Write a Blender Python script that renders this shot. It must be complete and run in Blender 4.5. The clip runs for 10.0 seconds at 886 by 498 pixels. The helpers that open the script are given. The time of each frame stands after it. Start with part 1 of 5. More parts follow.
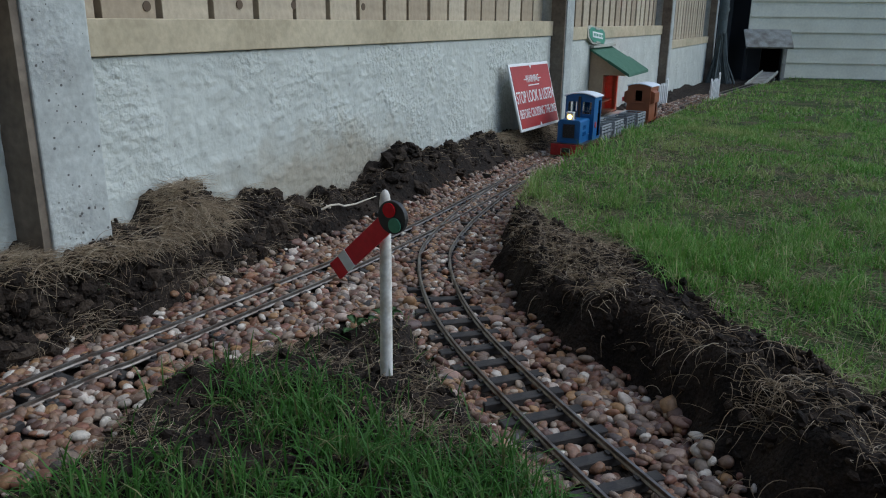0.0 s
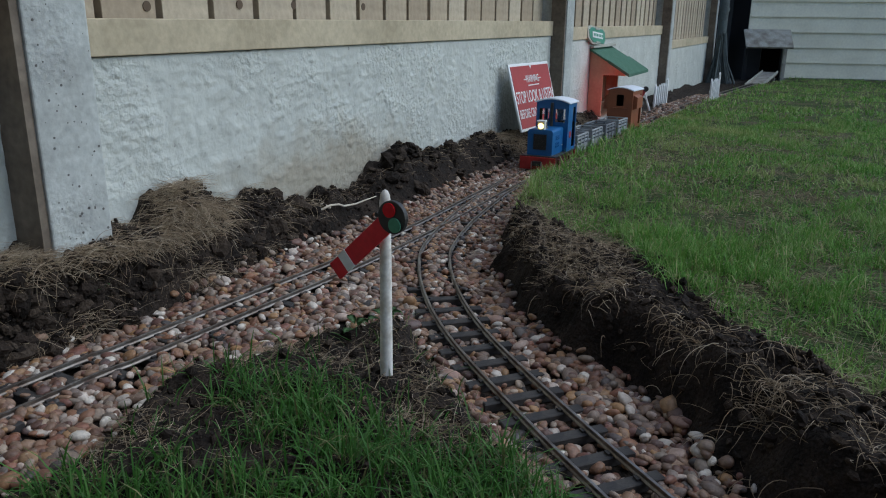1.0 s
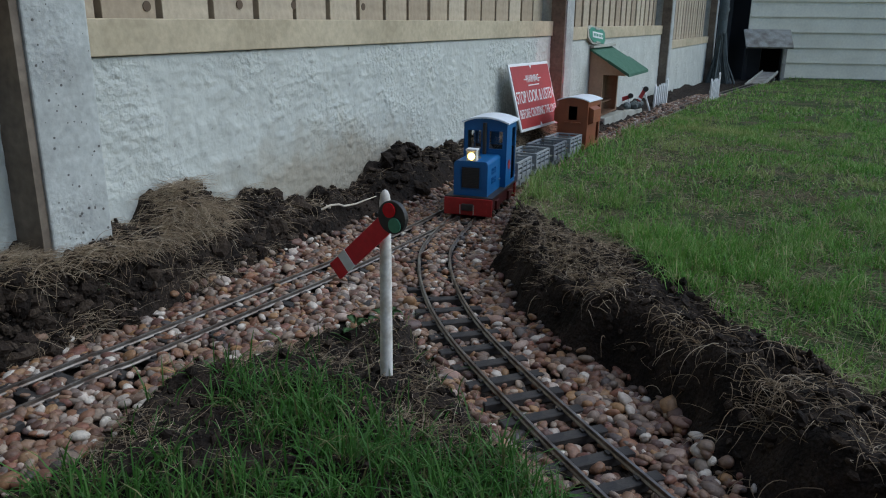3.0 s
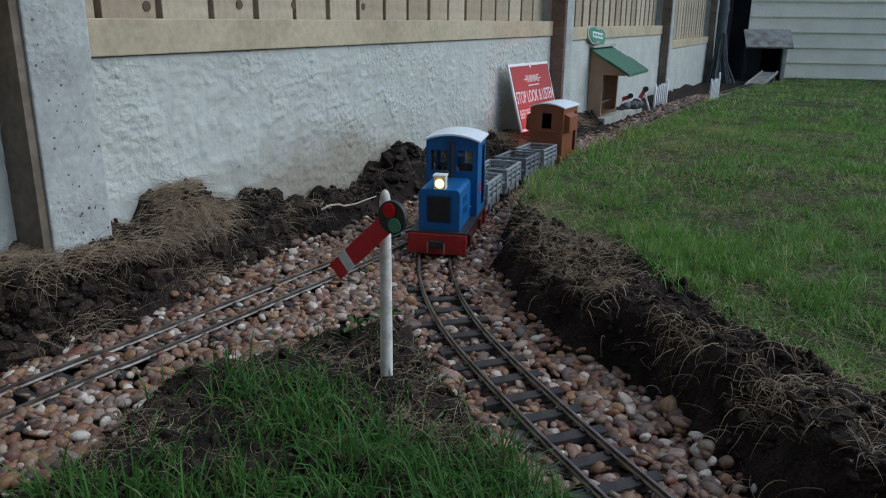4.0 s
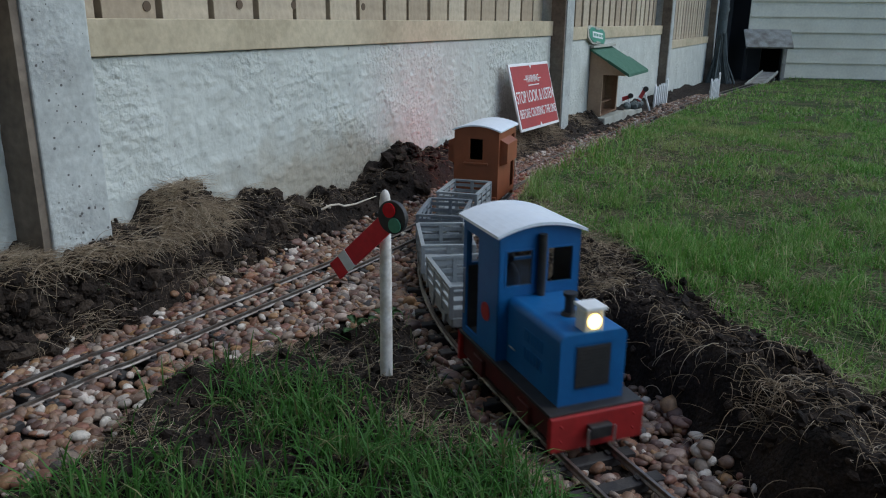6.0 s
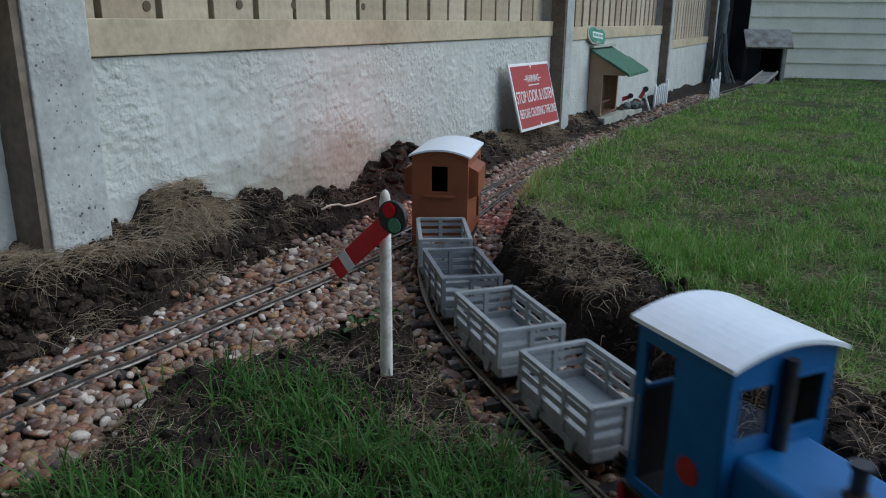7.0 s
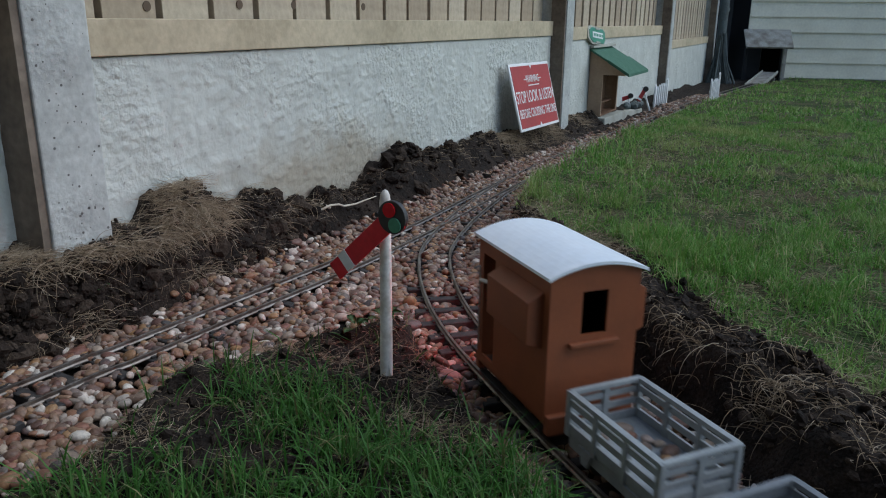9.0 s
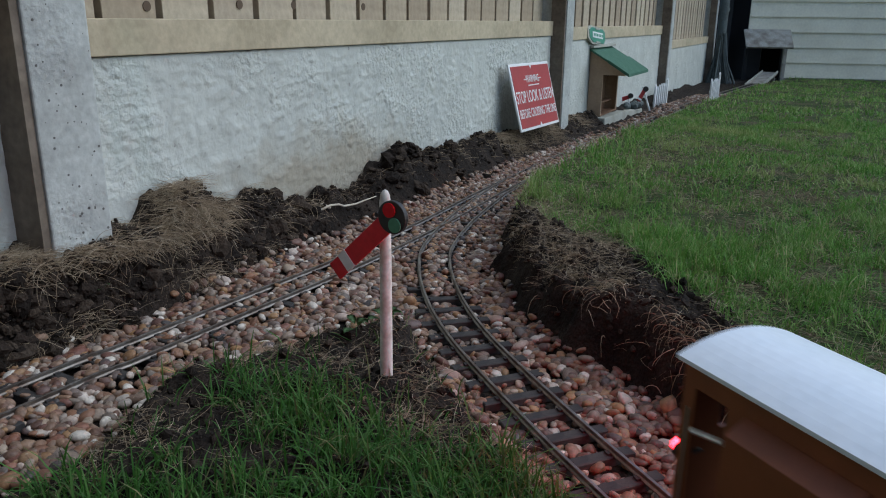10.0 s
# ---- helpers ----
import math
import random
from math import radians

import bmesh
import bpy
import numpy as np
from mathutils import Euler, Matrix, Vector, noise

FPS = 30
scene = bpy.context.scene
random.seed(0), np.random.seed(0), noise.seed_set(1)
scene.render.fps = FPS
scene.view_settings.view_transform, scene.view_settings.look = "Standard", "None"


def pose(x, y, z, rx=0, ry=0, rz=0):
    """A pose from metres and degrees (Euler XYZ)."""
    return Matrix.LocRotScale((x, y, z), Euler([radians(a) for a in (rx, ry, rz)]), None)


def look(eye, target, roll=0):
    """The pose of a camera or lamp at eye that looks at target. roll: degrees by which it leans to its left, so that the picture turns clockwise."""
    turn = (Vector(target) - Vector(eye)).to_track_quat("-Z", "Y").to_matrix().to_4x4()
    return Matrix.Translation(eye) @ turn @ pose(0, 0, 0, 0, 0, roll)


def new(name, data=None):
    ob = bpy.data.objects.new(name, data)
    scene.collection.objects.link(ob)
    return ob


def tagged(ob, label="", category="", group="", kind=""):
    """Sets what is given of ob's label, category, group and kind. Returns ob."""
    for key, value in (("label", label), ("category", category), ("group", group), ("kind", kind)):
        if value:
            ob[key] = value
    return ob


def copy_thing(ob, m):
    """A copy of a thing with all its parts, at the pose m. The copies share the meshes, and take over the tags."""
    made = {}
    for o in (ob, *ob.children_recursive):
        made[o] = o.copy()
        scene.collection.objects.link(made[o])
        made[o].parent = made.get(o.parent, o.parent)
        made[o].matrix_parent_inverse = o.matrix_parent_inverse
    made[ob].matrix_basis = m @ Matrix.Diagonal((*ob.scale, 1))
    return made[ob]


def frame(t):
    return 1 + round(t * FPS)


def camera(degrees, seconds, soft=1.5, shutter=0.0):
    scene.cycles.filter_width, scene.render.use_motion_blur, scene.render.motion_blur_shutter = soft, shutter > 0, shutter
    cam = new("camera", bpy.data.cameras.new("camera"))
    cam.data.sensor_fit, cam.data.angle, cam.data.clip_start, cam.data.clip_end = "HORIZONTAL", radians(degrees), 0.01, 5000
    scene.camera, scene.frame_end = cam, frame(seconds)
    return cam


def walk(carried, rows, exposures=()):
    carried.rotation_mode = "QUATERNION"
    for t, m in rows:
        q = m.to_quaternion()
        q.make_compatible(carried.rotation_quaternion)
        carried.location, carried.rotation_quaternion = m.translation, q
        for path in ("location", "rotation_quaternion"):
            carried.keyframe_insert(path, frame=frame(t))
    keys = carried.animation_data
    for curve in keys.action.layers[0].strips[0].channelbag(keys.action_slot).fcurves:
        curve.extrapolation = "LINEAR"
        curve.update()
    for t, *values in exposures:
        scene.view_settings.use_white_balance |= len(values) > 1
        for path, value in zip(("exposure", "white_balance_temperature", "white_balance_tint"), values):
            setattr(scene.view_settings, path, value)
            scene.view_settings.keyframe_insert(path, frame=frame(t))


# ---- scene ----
# ---- camera ----
cam = camera(60.56, 10.0, soft=1.1, shutter=0.5)
EYE = (0.0, 0.0, 0.355)
CAM = Matrix.Translation(EYE) @ look((0, 0, 0), (0.86261, 0.41370, -0.29096), 0.70)
walk(cam, [(0.0, CAM), (10.0, CAM)], [(0.0, 0.0, 6150, 5), (10.0, 0.0, 6150, 5)])

# ---- light: dull evening sky ----
world = bpy.data.worlds.new("sky")
scene.world = world
world.use_nodes = True
_n, _l = world.node_tree.nodes, world.node_tree.links
sky = _n.new("ShaderNodeTexSky")
sky.sky_type, sky.sun_disc = "NISHITA", False
sky.sun_elevation, sky.sun_rotation = radians(48), radians(153)
sky.air_density, sky.dust_density, sky.ozone_density = 1.0, 1.0, 1.0
_n["Background"].inputs["Strength"].default_value = 0.19
_l.new(sky.outputs[0], _n["Background"].inputs["Color"])
sun = new("sun", bpy.data.lights.new("sun", "SUN"))
sun.data.energy, sun.data.angle, sun.data.color = 1.1, radians(60), (1.0, 0.98, 0.95)
sun.matrix_basis = look((1.3, -2.6, 3.2), (0, 0, 0))


# ---- materials ----
def mat(name, colour, rough=0.7, metal=0.0, second=None, scale=40.0, bump=0.0, bump_scale=200.0, island=None, objrand=None,
        fine=None, emit=None, coat=0.0, spec=0.5, edge=(0.4, 0.65), bump_mask=None):
    """Principled material: colour mixed with `second` by large noise, darkened by fine grain, with bump; island/objrand: ramp of colours by piece."""
    m = bpy.data.materials.new(name)
    m.use_nodes = True
    n, l = m.node_tree.nodes, m.node_tree.links
    b = n["Principled BSDF"]
    b.inputs["Roughness"].default_value, b.inputs["Metallic"].default_value = rough, metal
    b.inputs["Specular IOR Level"].default_value = spec
    b.inputs["Coat Weight"].default_value = coat
    tc = n.new("ShaderNodeTexCoord")
    out = None
    if island or objrand:
        src = n.new("ShaderNodeNewGeometry").outputs["Random Per Island"] if island else n.new("ShaderNodeObjectInfo").outputs["Random"]
        ramp = n.new("ShaderNodeValToRGB")
        cols = island or objrand
        while len(ramp.color_ramp.elements) < len(cols):
            ramp.color_ramp.elements.new(0.5)
        for i, (e, c) in enumerate(zip(ramp.color_ramp.elements, cols)):
            e.position, e.color = i / (len(cols) - 1), (*c, 1)
        l.new(src, ramp.inputs[0])
        out = ramp.outputs[0]
    else:
        rgb = n.new("ShaderNodeRGB")
        rgb.outputs[0].default_value = (*colour, 1)
        out = rgb.outputs[0]
    if second:
        t = n.new("ShaderNodeTexNoise")
        t.inputs["Scale"].default_value, t.inputs["Detail"].default_value = scale, 5
        l.new(tc.outputs["Object"], t.inputs["Vector"])
        r = n.new("ShaderNodeMapRange")
        r.inputs["From Min"].default_value, r.inputs["From Max"].default_value = edge
        l.new(t.outputs[0], r.inputs[0])
        mix = n.new("ShaderNodeMix")
        mix.data_type = "RGBA"
        l.new(r.outputs[0], mix.inputs[0])
        l.new(out, mix.inputs[6])
        mix.inputs[7].default_value = (*second, 1)
        out = mix.outputs[2]
    if fine:
        t = n.new("ShaderNodeTexNoise")
        t.inputs["Scale"].default_value, t.inputs["Detail"].default_value = fine[0], 4
        l.new(tc.outputs["Object"], t.inputs["Vector"])
        r = n.new("ShaderNodeMapRange")
        r.inputs["From Min"].default_value, r.inputs["From Max"].default_value = 0.3, 0.7
        r.inputs["To Min"].default_value, r.inputs["To Max"].default_value = 1 - fine[1], 1 + fine[1]
        l.new(t.outputs[0], r.inputs[0])
        v = n.new("ShaderNodeVectorMath")
        v.operation = "SCALE"
        l.new(out, v.inputs[0])
        l.new(r.outputs[0], v.inputs["Scale"])
        out = v.outputs[0]
    l.new(out, b.inputs["Base Color"])
    if bump:
        t = n.new("ShaderNodeTexNoise")
        t.inputs["Scale"].default_value, t.inputs["Detail"].default_value = bump_scale, 6
        l.new(tc.outputs["Object"], t.inputs["Vector"])
        bp = n.new("ShaderNodeBump")
        bp.inputs["Strength"].default_value, bp.inputs["Distance"].default_value = 1.0, bump
        height = t.outputs[0]
        if bump_mask:
            k = n.new("ShaderNodeTexNoise")
            k.inputs["Scale"].default_value, k.inputs["Detail"].default_value = bump_mask, 3
            l.new(tc.outputs["Object"], k.inputs["Vector"])
            r = n.new("ShaderNodeMapRange")
            r.inputs["From Min"].default_value, r.inputs["From Max"].default_value = 0.42, 0.64
            r.inputs["To Min"].default_value, r.inputs["To Max"].default_value = 0.22, 1.0
            l.new(k.outputs[0], r.inputs[0])
            v = n.new("ShaderNodeMath")
            v.operation = "MULTIPLY"
            l.new(height, v.inputs[0]), l.new(r.outputs[0], v.inputs[1])
            height = v.outputs[0]
        l.new(height, bp.inputs["Height"])
        l.new(bp.outputs[0], b.inputs["Normal"])
    if emit:
        b.inputs["Emission Color"].default_value, b.inputs["Emission Strength"].default_value = (*emit[0], 1), emit[1]
    return m


M = {
    "soil": mat("soil", (0.013, 0.010, 0.008), 0.95, second=(0.036, 0.027, 0.021), scale=22, bump=0.006, bump_scale=160, fine=(420, 0.55), spec=0.2),
    "clod": mat("clod", (0.03, 0.022, 0.017), 0.95, island=[(0.012, 0.009, 0.007), (0.030, 0.022, 0.017), (0.056, 0.042, 0.031)], bump=0.003, bump_scale=300, fine=(500, 0.4), spec=0.2),
    "turf": mat("turf", (0.040, 0.064, 0.022), 0.95, second=(0.10, 0.092, 0.052), scale=12, bump=0.005, bump_scale=170, fine=(260, 0.75), spec=0.1),
    "pebble": mat("pebble", (0.4, 0.3, 0.2), 0.5, island=[(0.17, 0.075, 0.048), (0.30, 0.19, 0.12), (0.10, 0.052, 0.040), (0.27, 0.13, 0.070), (0.14, 0.10, 0.08), (0.40, 0.31, 0.23), (0.060, 0.056, 0.056), (0.24, 0.105, 0.065), (0.66, 0.61, 0.53), (0.13, 0.066, 0.046), (0.35, 0.20, 0.09), (0.17, 0.13, 0.11), (0.27, 0.17, 0.11), (0.09, 0.07, 0.065), (0.20, 0.085, 0.06)], fine=(260, 0.22), bump=0.0006, bump_scale=500),
    "blade": mat("blade", (0.06, 0.12, 0.02), 0.6, island=[(0.065, 0.18, 0.026), (0.15, 0.34, 0.055), (0.11, 0.27, 0.042), (0.26, 0.43, 0.11), (0.09, 0.23, 0.036), (0.52, 0.50, 0.25)], second=(0.36, 0.40, 0.16), scale=5, edge=(0.5, 0.72), spec=0.3),
    "tuft": mat("tuft", (0.04, 0.10, 0.02), 0.55, island=[(0.030, 0.10, 0.016), (0.065, 0.19, 0.030), (0.045, 0.13, 0.022), (0.10, 0.22, 0.05), (0.035, 0.11, 0.020), (0.19, 0.18, 0.08)], spec=0.3),
    "straw": mat("straw", (0.3, 0.24, 0.15), 0.8, island=[(0.13, 0.095, 0.062), (0.30, 0.228, 0.15), (0.46, 0.365, 0.25), (0.18, 0.132, 0.088), (0.62, 0.53, 0.40)], spec=0.2),
    "leaf": mat("leaf", (0.07, 0.16, 0.05), 0.5, second=(0.12, 0.24, 0.09), scale=60),
    "concrete": mat("concrete", (0.505, 0.53, 0.495), 0.9, second=(0.31, 0.31, 0.295), scale=75, edge=(0.65, 0.72), bump=0.0095, bump_scale=95, bump_mask=7, fine=(14, 0.10), spec=0.25),
    "post": mat("post", (0.46, 0.485, 0.465), 0.85, second=(0.36, 0.375, 0.36), scale=14, bump=0.0035, bump_scale=150, bump_mask=9, fine=(120, 0.14), spec=0.25),
    # dark brown for the posts' near sides, shade and dirt in one colour
    "batten": mat("batten", (0.19, 0.155, 0.12), 0.85, second=(0.12, 0.095, 0.072), scale=15, fine=(90, 0.2), bump=0.0008, bump_scale=90),
    "pit": mat("pit", (0.12, 0.115, 0.11), 0.95),
    "timber": mat("timber", (0.52, 0.45, 0.32), 0.8, second=(0.42, 0.36, 0.25), scale=7, bump=0.0006, bump_scale=140, fine=(90, 0.12), spec=0.2),
    "palings": mat("palings", (0.4, 0.3, 0.2), 0.85, objrand=[(0.42, 0.36, 0.27), (0.34, 0.28, 0.205), (0.48, 0.42, 0.32), (0.40, 0.34, 0.26)], second=(0.22, 0.16, 0.10), scale=11, edge=(0.58, 0.75), bump=0.0006, bump_scale=120, fine=(70, 0.15), spec=0.2),
    # brown of the wood knots, also used for the shade between fence slats
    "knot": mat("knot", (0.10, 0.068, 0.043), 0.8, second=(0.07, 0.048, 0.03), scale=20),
    "rail": mat("rail", (0.27, 0.25, 0.225), 0.38, 0.7, second=(0.15, 0.12, 0.10), scale=40, fine=(300, 0.15)),
    "sleeper": mat("sleeper", (0.030, 0.028, 0.028), 0.75, second=(0.055, 0.05, 0.045), scale=60, bump=0.0004, bump_scale=400, fine=(300, 0.2)),
    "blue": mat("blue", (0.008, 0.105, 0.30), 0.42, second=(0.011, 0.125, 0.34), scale=30, fine=(200, 0.06), bump=0.0001, bump_scale=300),
    "red": mat("red", (0.38, 0.020, 0.020), 0.5, second=(0.30, 0.017, 0.016), scale=40, fine=(200, 0.1)),
    "darkred": mat("darkred", (0.085, 0.012, 0.011), 0.55, second=(0.05, 0.012, 0.010), scale=50, fine=(200, 0.15)),
    "signred": mat("signred", (0.36, 0.030, 0.032), 0.5, second=(0.30, 0.03, 0.03), scale=12, fine=(150, 0.08)),
    "white": mat("white", (0.78, 0.80, 0.80), 0.55, second=(0.70, 0.72, 0.72), scale=25, fine=(150, 0.05)),
    # white roof paint with the blue of the reflected sky mixed into its colour
    "roof_sky_white": mat("roof_sky_white", (0.84, 0.91, 0.98), 0.35, second=(0.80, 0.88, 0.96), scale=25, fine=(150, 0.04)),
    "postwhite": mat("postwhite", (0.72, 0.70, 0.66), 0.6, second=(0.42, 0.37, 0.30), scale=45, edge=(0.5, 0.72), fine=(250, 0.12), bump=0.0004, bump_scale=120),
    "grey": mat("grey", (0.30, 0.33, 0.34), 0.6, second=(0.24, 0.265, 0.275), scale=40, fine=(250, 0.1), bump=0.0002, bump_scale=300),
    "darkgrey": mat("darkgrey", (0.17, 0.19, 0.21), 0.6, second=(0.13, 0.15, 0.165), scale=40, fine=(250, 0.1), bump=0.0002, bump_scale=300),
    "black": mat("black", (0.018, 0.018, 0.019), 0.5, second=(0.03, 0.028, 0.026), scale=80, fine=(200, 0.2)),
    "grille": mat("grille", (0.022, 0.024, 0.026), 0.5, fine=(300, 0.3)),
    "brown": mat("brown", (0.26, 0.080, 0.032), 0.5, second=(0.215, 0.068, 0.028), scale=25, fine=(200, 0.06), bump=0.0001, bump_scale=300),
    "hut": mat("hut", (0.42, 0.30, 0.20), 0.75, second=(0.36, 0.25, 0.165), scale=20, fine=(120, 0.08)),
    "hutdark": mat("hutdark", (0.20, 0.11, 0.06), 0.75, second=(0.16, 0.09, 0.05), scale=20, fine=(120, 0.1)),
    "felt": mat("felt", (0.045, 0.13, 0.085), 0.9, second=(0.06, 0.15, 0.10), scale=40, fine=(300, 0.25), bump=0.0008, bump_scale=500),
    "green": mat("green", (0.05, 0.25, 0.17), 0.5, fine=(100, 0.06)),
    "armred": mat("armred", (0.62, 0.016, 0.028), 0.45, second=(0.54, 0.013, 0.023), scale=40, fine=(200, 0.08)),
    "lensred": mat("lensred", (0.58, 0.012, 0.02), 0.25, fine=(200, 0.1)),
    "lensgreen": mat("lensgreen", (0.10, 0.30, 0.19), 0.25, fine=(200, 0.12)),
    "steel": mat("steel", (0.55, 0.55, 0.55), 0.35, 0.9, fine=(200, 0.1)),
    "headlight": mat("headlight", (1.0, 0.75, 0.3), 0.3, emit=((1.0, 0.60, 0.14), 9.0)),
    "lampbox": mat("lampbox", (0.75, 0.72, 0.62), 0.4, fine=(200, 0.05)),
    "taillight": mat("taillight", (0.8, 0.03, 0.03), 0.3, emit=((1.0, 0.0016, 0.0045), 260.0)),
    "cladding": mat("cladding", (0.78, 0.75, 0.61), 0.7, second=(0.69, 0.66, 0.53), scale=5, fine=(60, 0.06), bump=0.0006, bump_scale=60),
    "oldwood": mat("oldwood", (0.36, 0.35, 0.31), 0.9, second=(0.20, 0.18, 0.15), scale=16, fine=(120, 0.2), bump=0.001, bump_scale=90),
    # near black for unlit gaps and insides: their shade is put into this colour
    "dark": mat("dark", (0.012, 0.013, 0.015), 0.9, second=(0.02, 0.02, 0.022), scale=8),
    "net": mat("net", (0.10, 0.125, 0.125), 0.7, second=(0.07, 0.085, 0.085), scale=30, fine=(200, 0.2)),
    "pale": mat("pale", (0.42, 0.43, 0.38), 0.9, second=(0.33, 0.33, 0.28), scale=14, fine=(120, 0.15), bump=0.001, bump_scale=90),
    "figure": mat("figure", (0.05, 0.06, 0.08), 0.7, second=(0.08, 0.085, 0.1), scale=60),
    "brick": mat("brick", (0.13, 0.085, 0.07), 0.9, second=(0.09, 0.06, 0.05), scale=6, fine=(40, 0.15), bump=0.002, bump_scale=40),
    "skin": mat("skin", (0.30, 0.20, 0.15), 0.7, second=(0.25, 0.17, 0.13), scale=60),
    "bone": mat("bone", (0.68, 0.62, 0.52), 0.8, second=(0.5, 0.44, 0.35), scale=60, fine=(200, 0.1)),
}
_g = bpy.data.materials.new("glass")
_g.use_nodes = True
_b = _g.node_tree.nodes["Principled BSDF"]
_b.inputs["Transmission Weight"].default_value, _b.inputs["Roughness"].default_value, _b.inputs["IOR"].default_value = 1.0, 0.04, 1.3
M["glass"] = _g


# a brown soil stain splashed up the concrete
_t, _l = M["concrete"].node_tree.nodes, M["concrete"].node_tree.links
_p = _t["Principled BSDF"]
_tc, _mp, _ns = _t.new("ShaderNodeTexCoord"), _t.new("ShaderNodeMapping"), _t.new("ShaderNodeTexNoise")
_mp.inputs["Location"].default_value, _mp.inputs["Scale"].default_value = (-2.93, 0, -0.4), (2.5, 0, 8.5)
_ns.inputs["Scale"].default_value, _ns.inputs["Detail"].default_value = 22, 6
_len, _sum, _rg, _mx = _t.new("ShaderNodeVectorMath"), _t.new("ShaderNodeMath"), _t.new("ShaderNodeMapRange"), _t.new("ShaderNodeMix")
_len.operation, _sum.operation, _mx.data_type = "LENGTH", "ADD", "RGBA"
_l.new(_tc.outputs["Object"], _mp.inputs[0]), _l.new(_tc.outputs["Object"], _ns.inputs["Vector"])
_l.new(_mp.outputs[0], _len.inputs[0]), _l.new(_len.outputs["Value"], _sum.inputs[0]), _l.new(_ns.outputs[0], _sum.inputs[1])
_rg.inputs["From Min"].default_value, _rg.inputs["From Max"].default_value = 1.65, 0.95
_rg.inputs["To Max"].default_value = 0.75
_l.new(_sum.outputs[0], _rg.inputs[0]), _l.new(_rg.outputs[0], _mx.inputs[0])
_l.new(_p.inputs["Base Color"].links[0].from_socket, _mx.inputs[6])
_mx.inputs[7].default_value = (0.30, 0.26, 0.19, 1)
_l.new(_mx.outputs[2], _p.inputs["Base Color"])

# grass lets light through
for _k in ("blade", "tuft"):
    _t, _l = M[_k].node_tree.nodes, M[_k].node_tree.links
    _p, _o = _t["Principled BSDF"], _t["Material Output"]
    _tr, _mx = _t.new("ShaderNodeBsdfTranslucent"), _t.new("ShaderNodeMixShader")
    _l.new(_p.inputs["Base Color"].links[0].from_socket, _tr.inputs["Color"])
    _mx.inputs[0].default_value = 0.28
    _l.new(_p.outputs[0], _mx.inputs[1]), _l.new(_tr.outputs[0], _mx.inputs[2]), _l.new(_mx.outputs[0], _o.inputs[0])


# ---- mesh helpers ----
def part(name, bm, material, parent=None, label="", m=None, smooth=False, bevel=0.0):
    if bevel:
        bmesh.ops.bevel(bm, geom=bm.edges[:], offset=bevel, segments=2, affect="EDGES", profile=0.5, clamp_overlap=True)
    me = bpy.data.meshes.new(name)
    bm.to_mesh(me)
    bm.free()
    me.materials.append(M[material])
    if smooth:
        me.shade_smooth()
    ob = new(name, me)
    if parent:
        ob.parent = parent
    if m is not None:
        ob.matrix_basis = m
    return tagged(ob, label)


def thing(name, label, category, group="", m=None):
    ob = new(name)
    ob.empty_display_size = 0.02
    if m is not None:
        ob.matrix_basis = m
    return tagged(ob, label, category, group)


def box(x0, x1, y0, y1, z0, z1, bm=None):
    bm = bm or bmesh.new()
    bmesh.ops.create_cube(bm, size=1, matrix=Matrix.Translation(((x0 + x1) / 2, (y0 + y1) / 2, (z0 + z1) / 2)) @ Matrix.Diagonal((x1 - x0, y1 - y0, z1 - z0, 1)))
    return bm


def rod(a, b, r, bm=None, n=10, r2=None):
    bm = bm or bmesh.new()
    a, b = Vector(a), Vector(b)
    d = b - a
    bmesh.ops.create_cone(bm, cap_ends=True, segments=n, radius1=r, radius2=r if r2 is None else r2, depth=d.length,
                          matrix=Matrix.Translation((a + b) / 2) @ d.to_track_quat("Z", "Y").to_matrix().to_4x4())
    return bm


def prism(pts, y0, y1, axis="y", bm=None):
    """Extrude a 2D outline along an axis: pts are (x, z) for y, (y, z) for x, (x, y) for z."""
    bm = bm or bmesh.new()
    def at(p, k):
        return {"y": (p[0], k, p[1]), "x": (k, p[0], p[1]), "z": (p[0], p[1], k)}[axis]
    A = [bm.verts.new(at(p, y0)) for p in pts]
    B = [bm.verts.new(at(p, y1)) for p in pts]
    bm.faces.new(A), bm.faces.new(B[::-1])
    for i in range(len(pts)):
        j = (i + 1) % len(pts)
        bm.faces.new((A[j], A[i], B[i], B[j]))
    bmesh.ops.recalc_face_normals(bm, faces=bm.faces[:])
    return bm


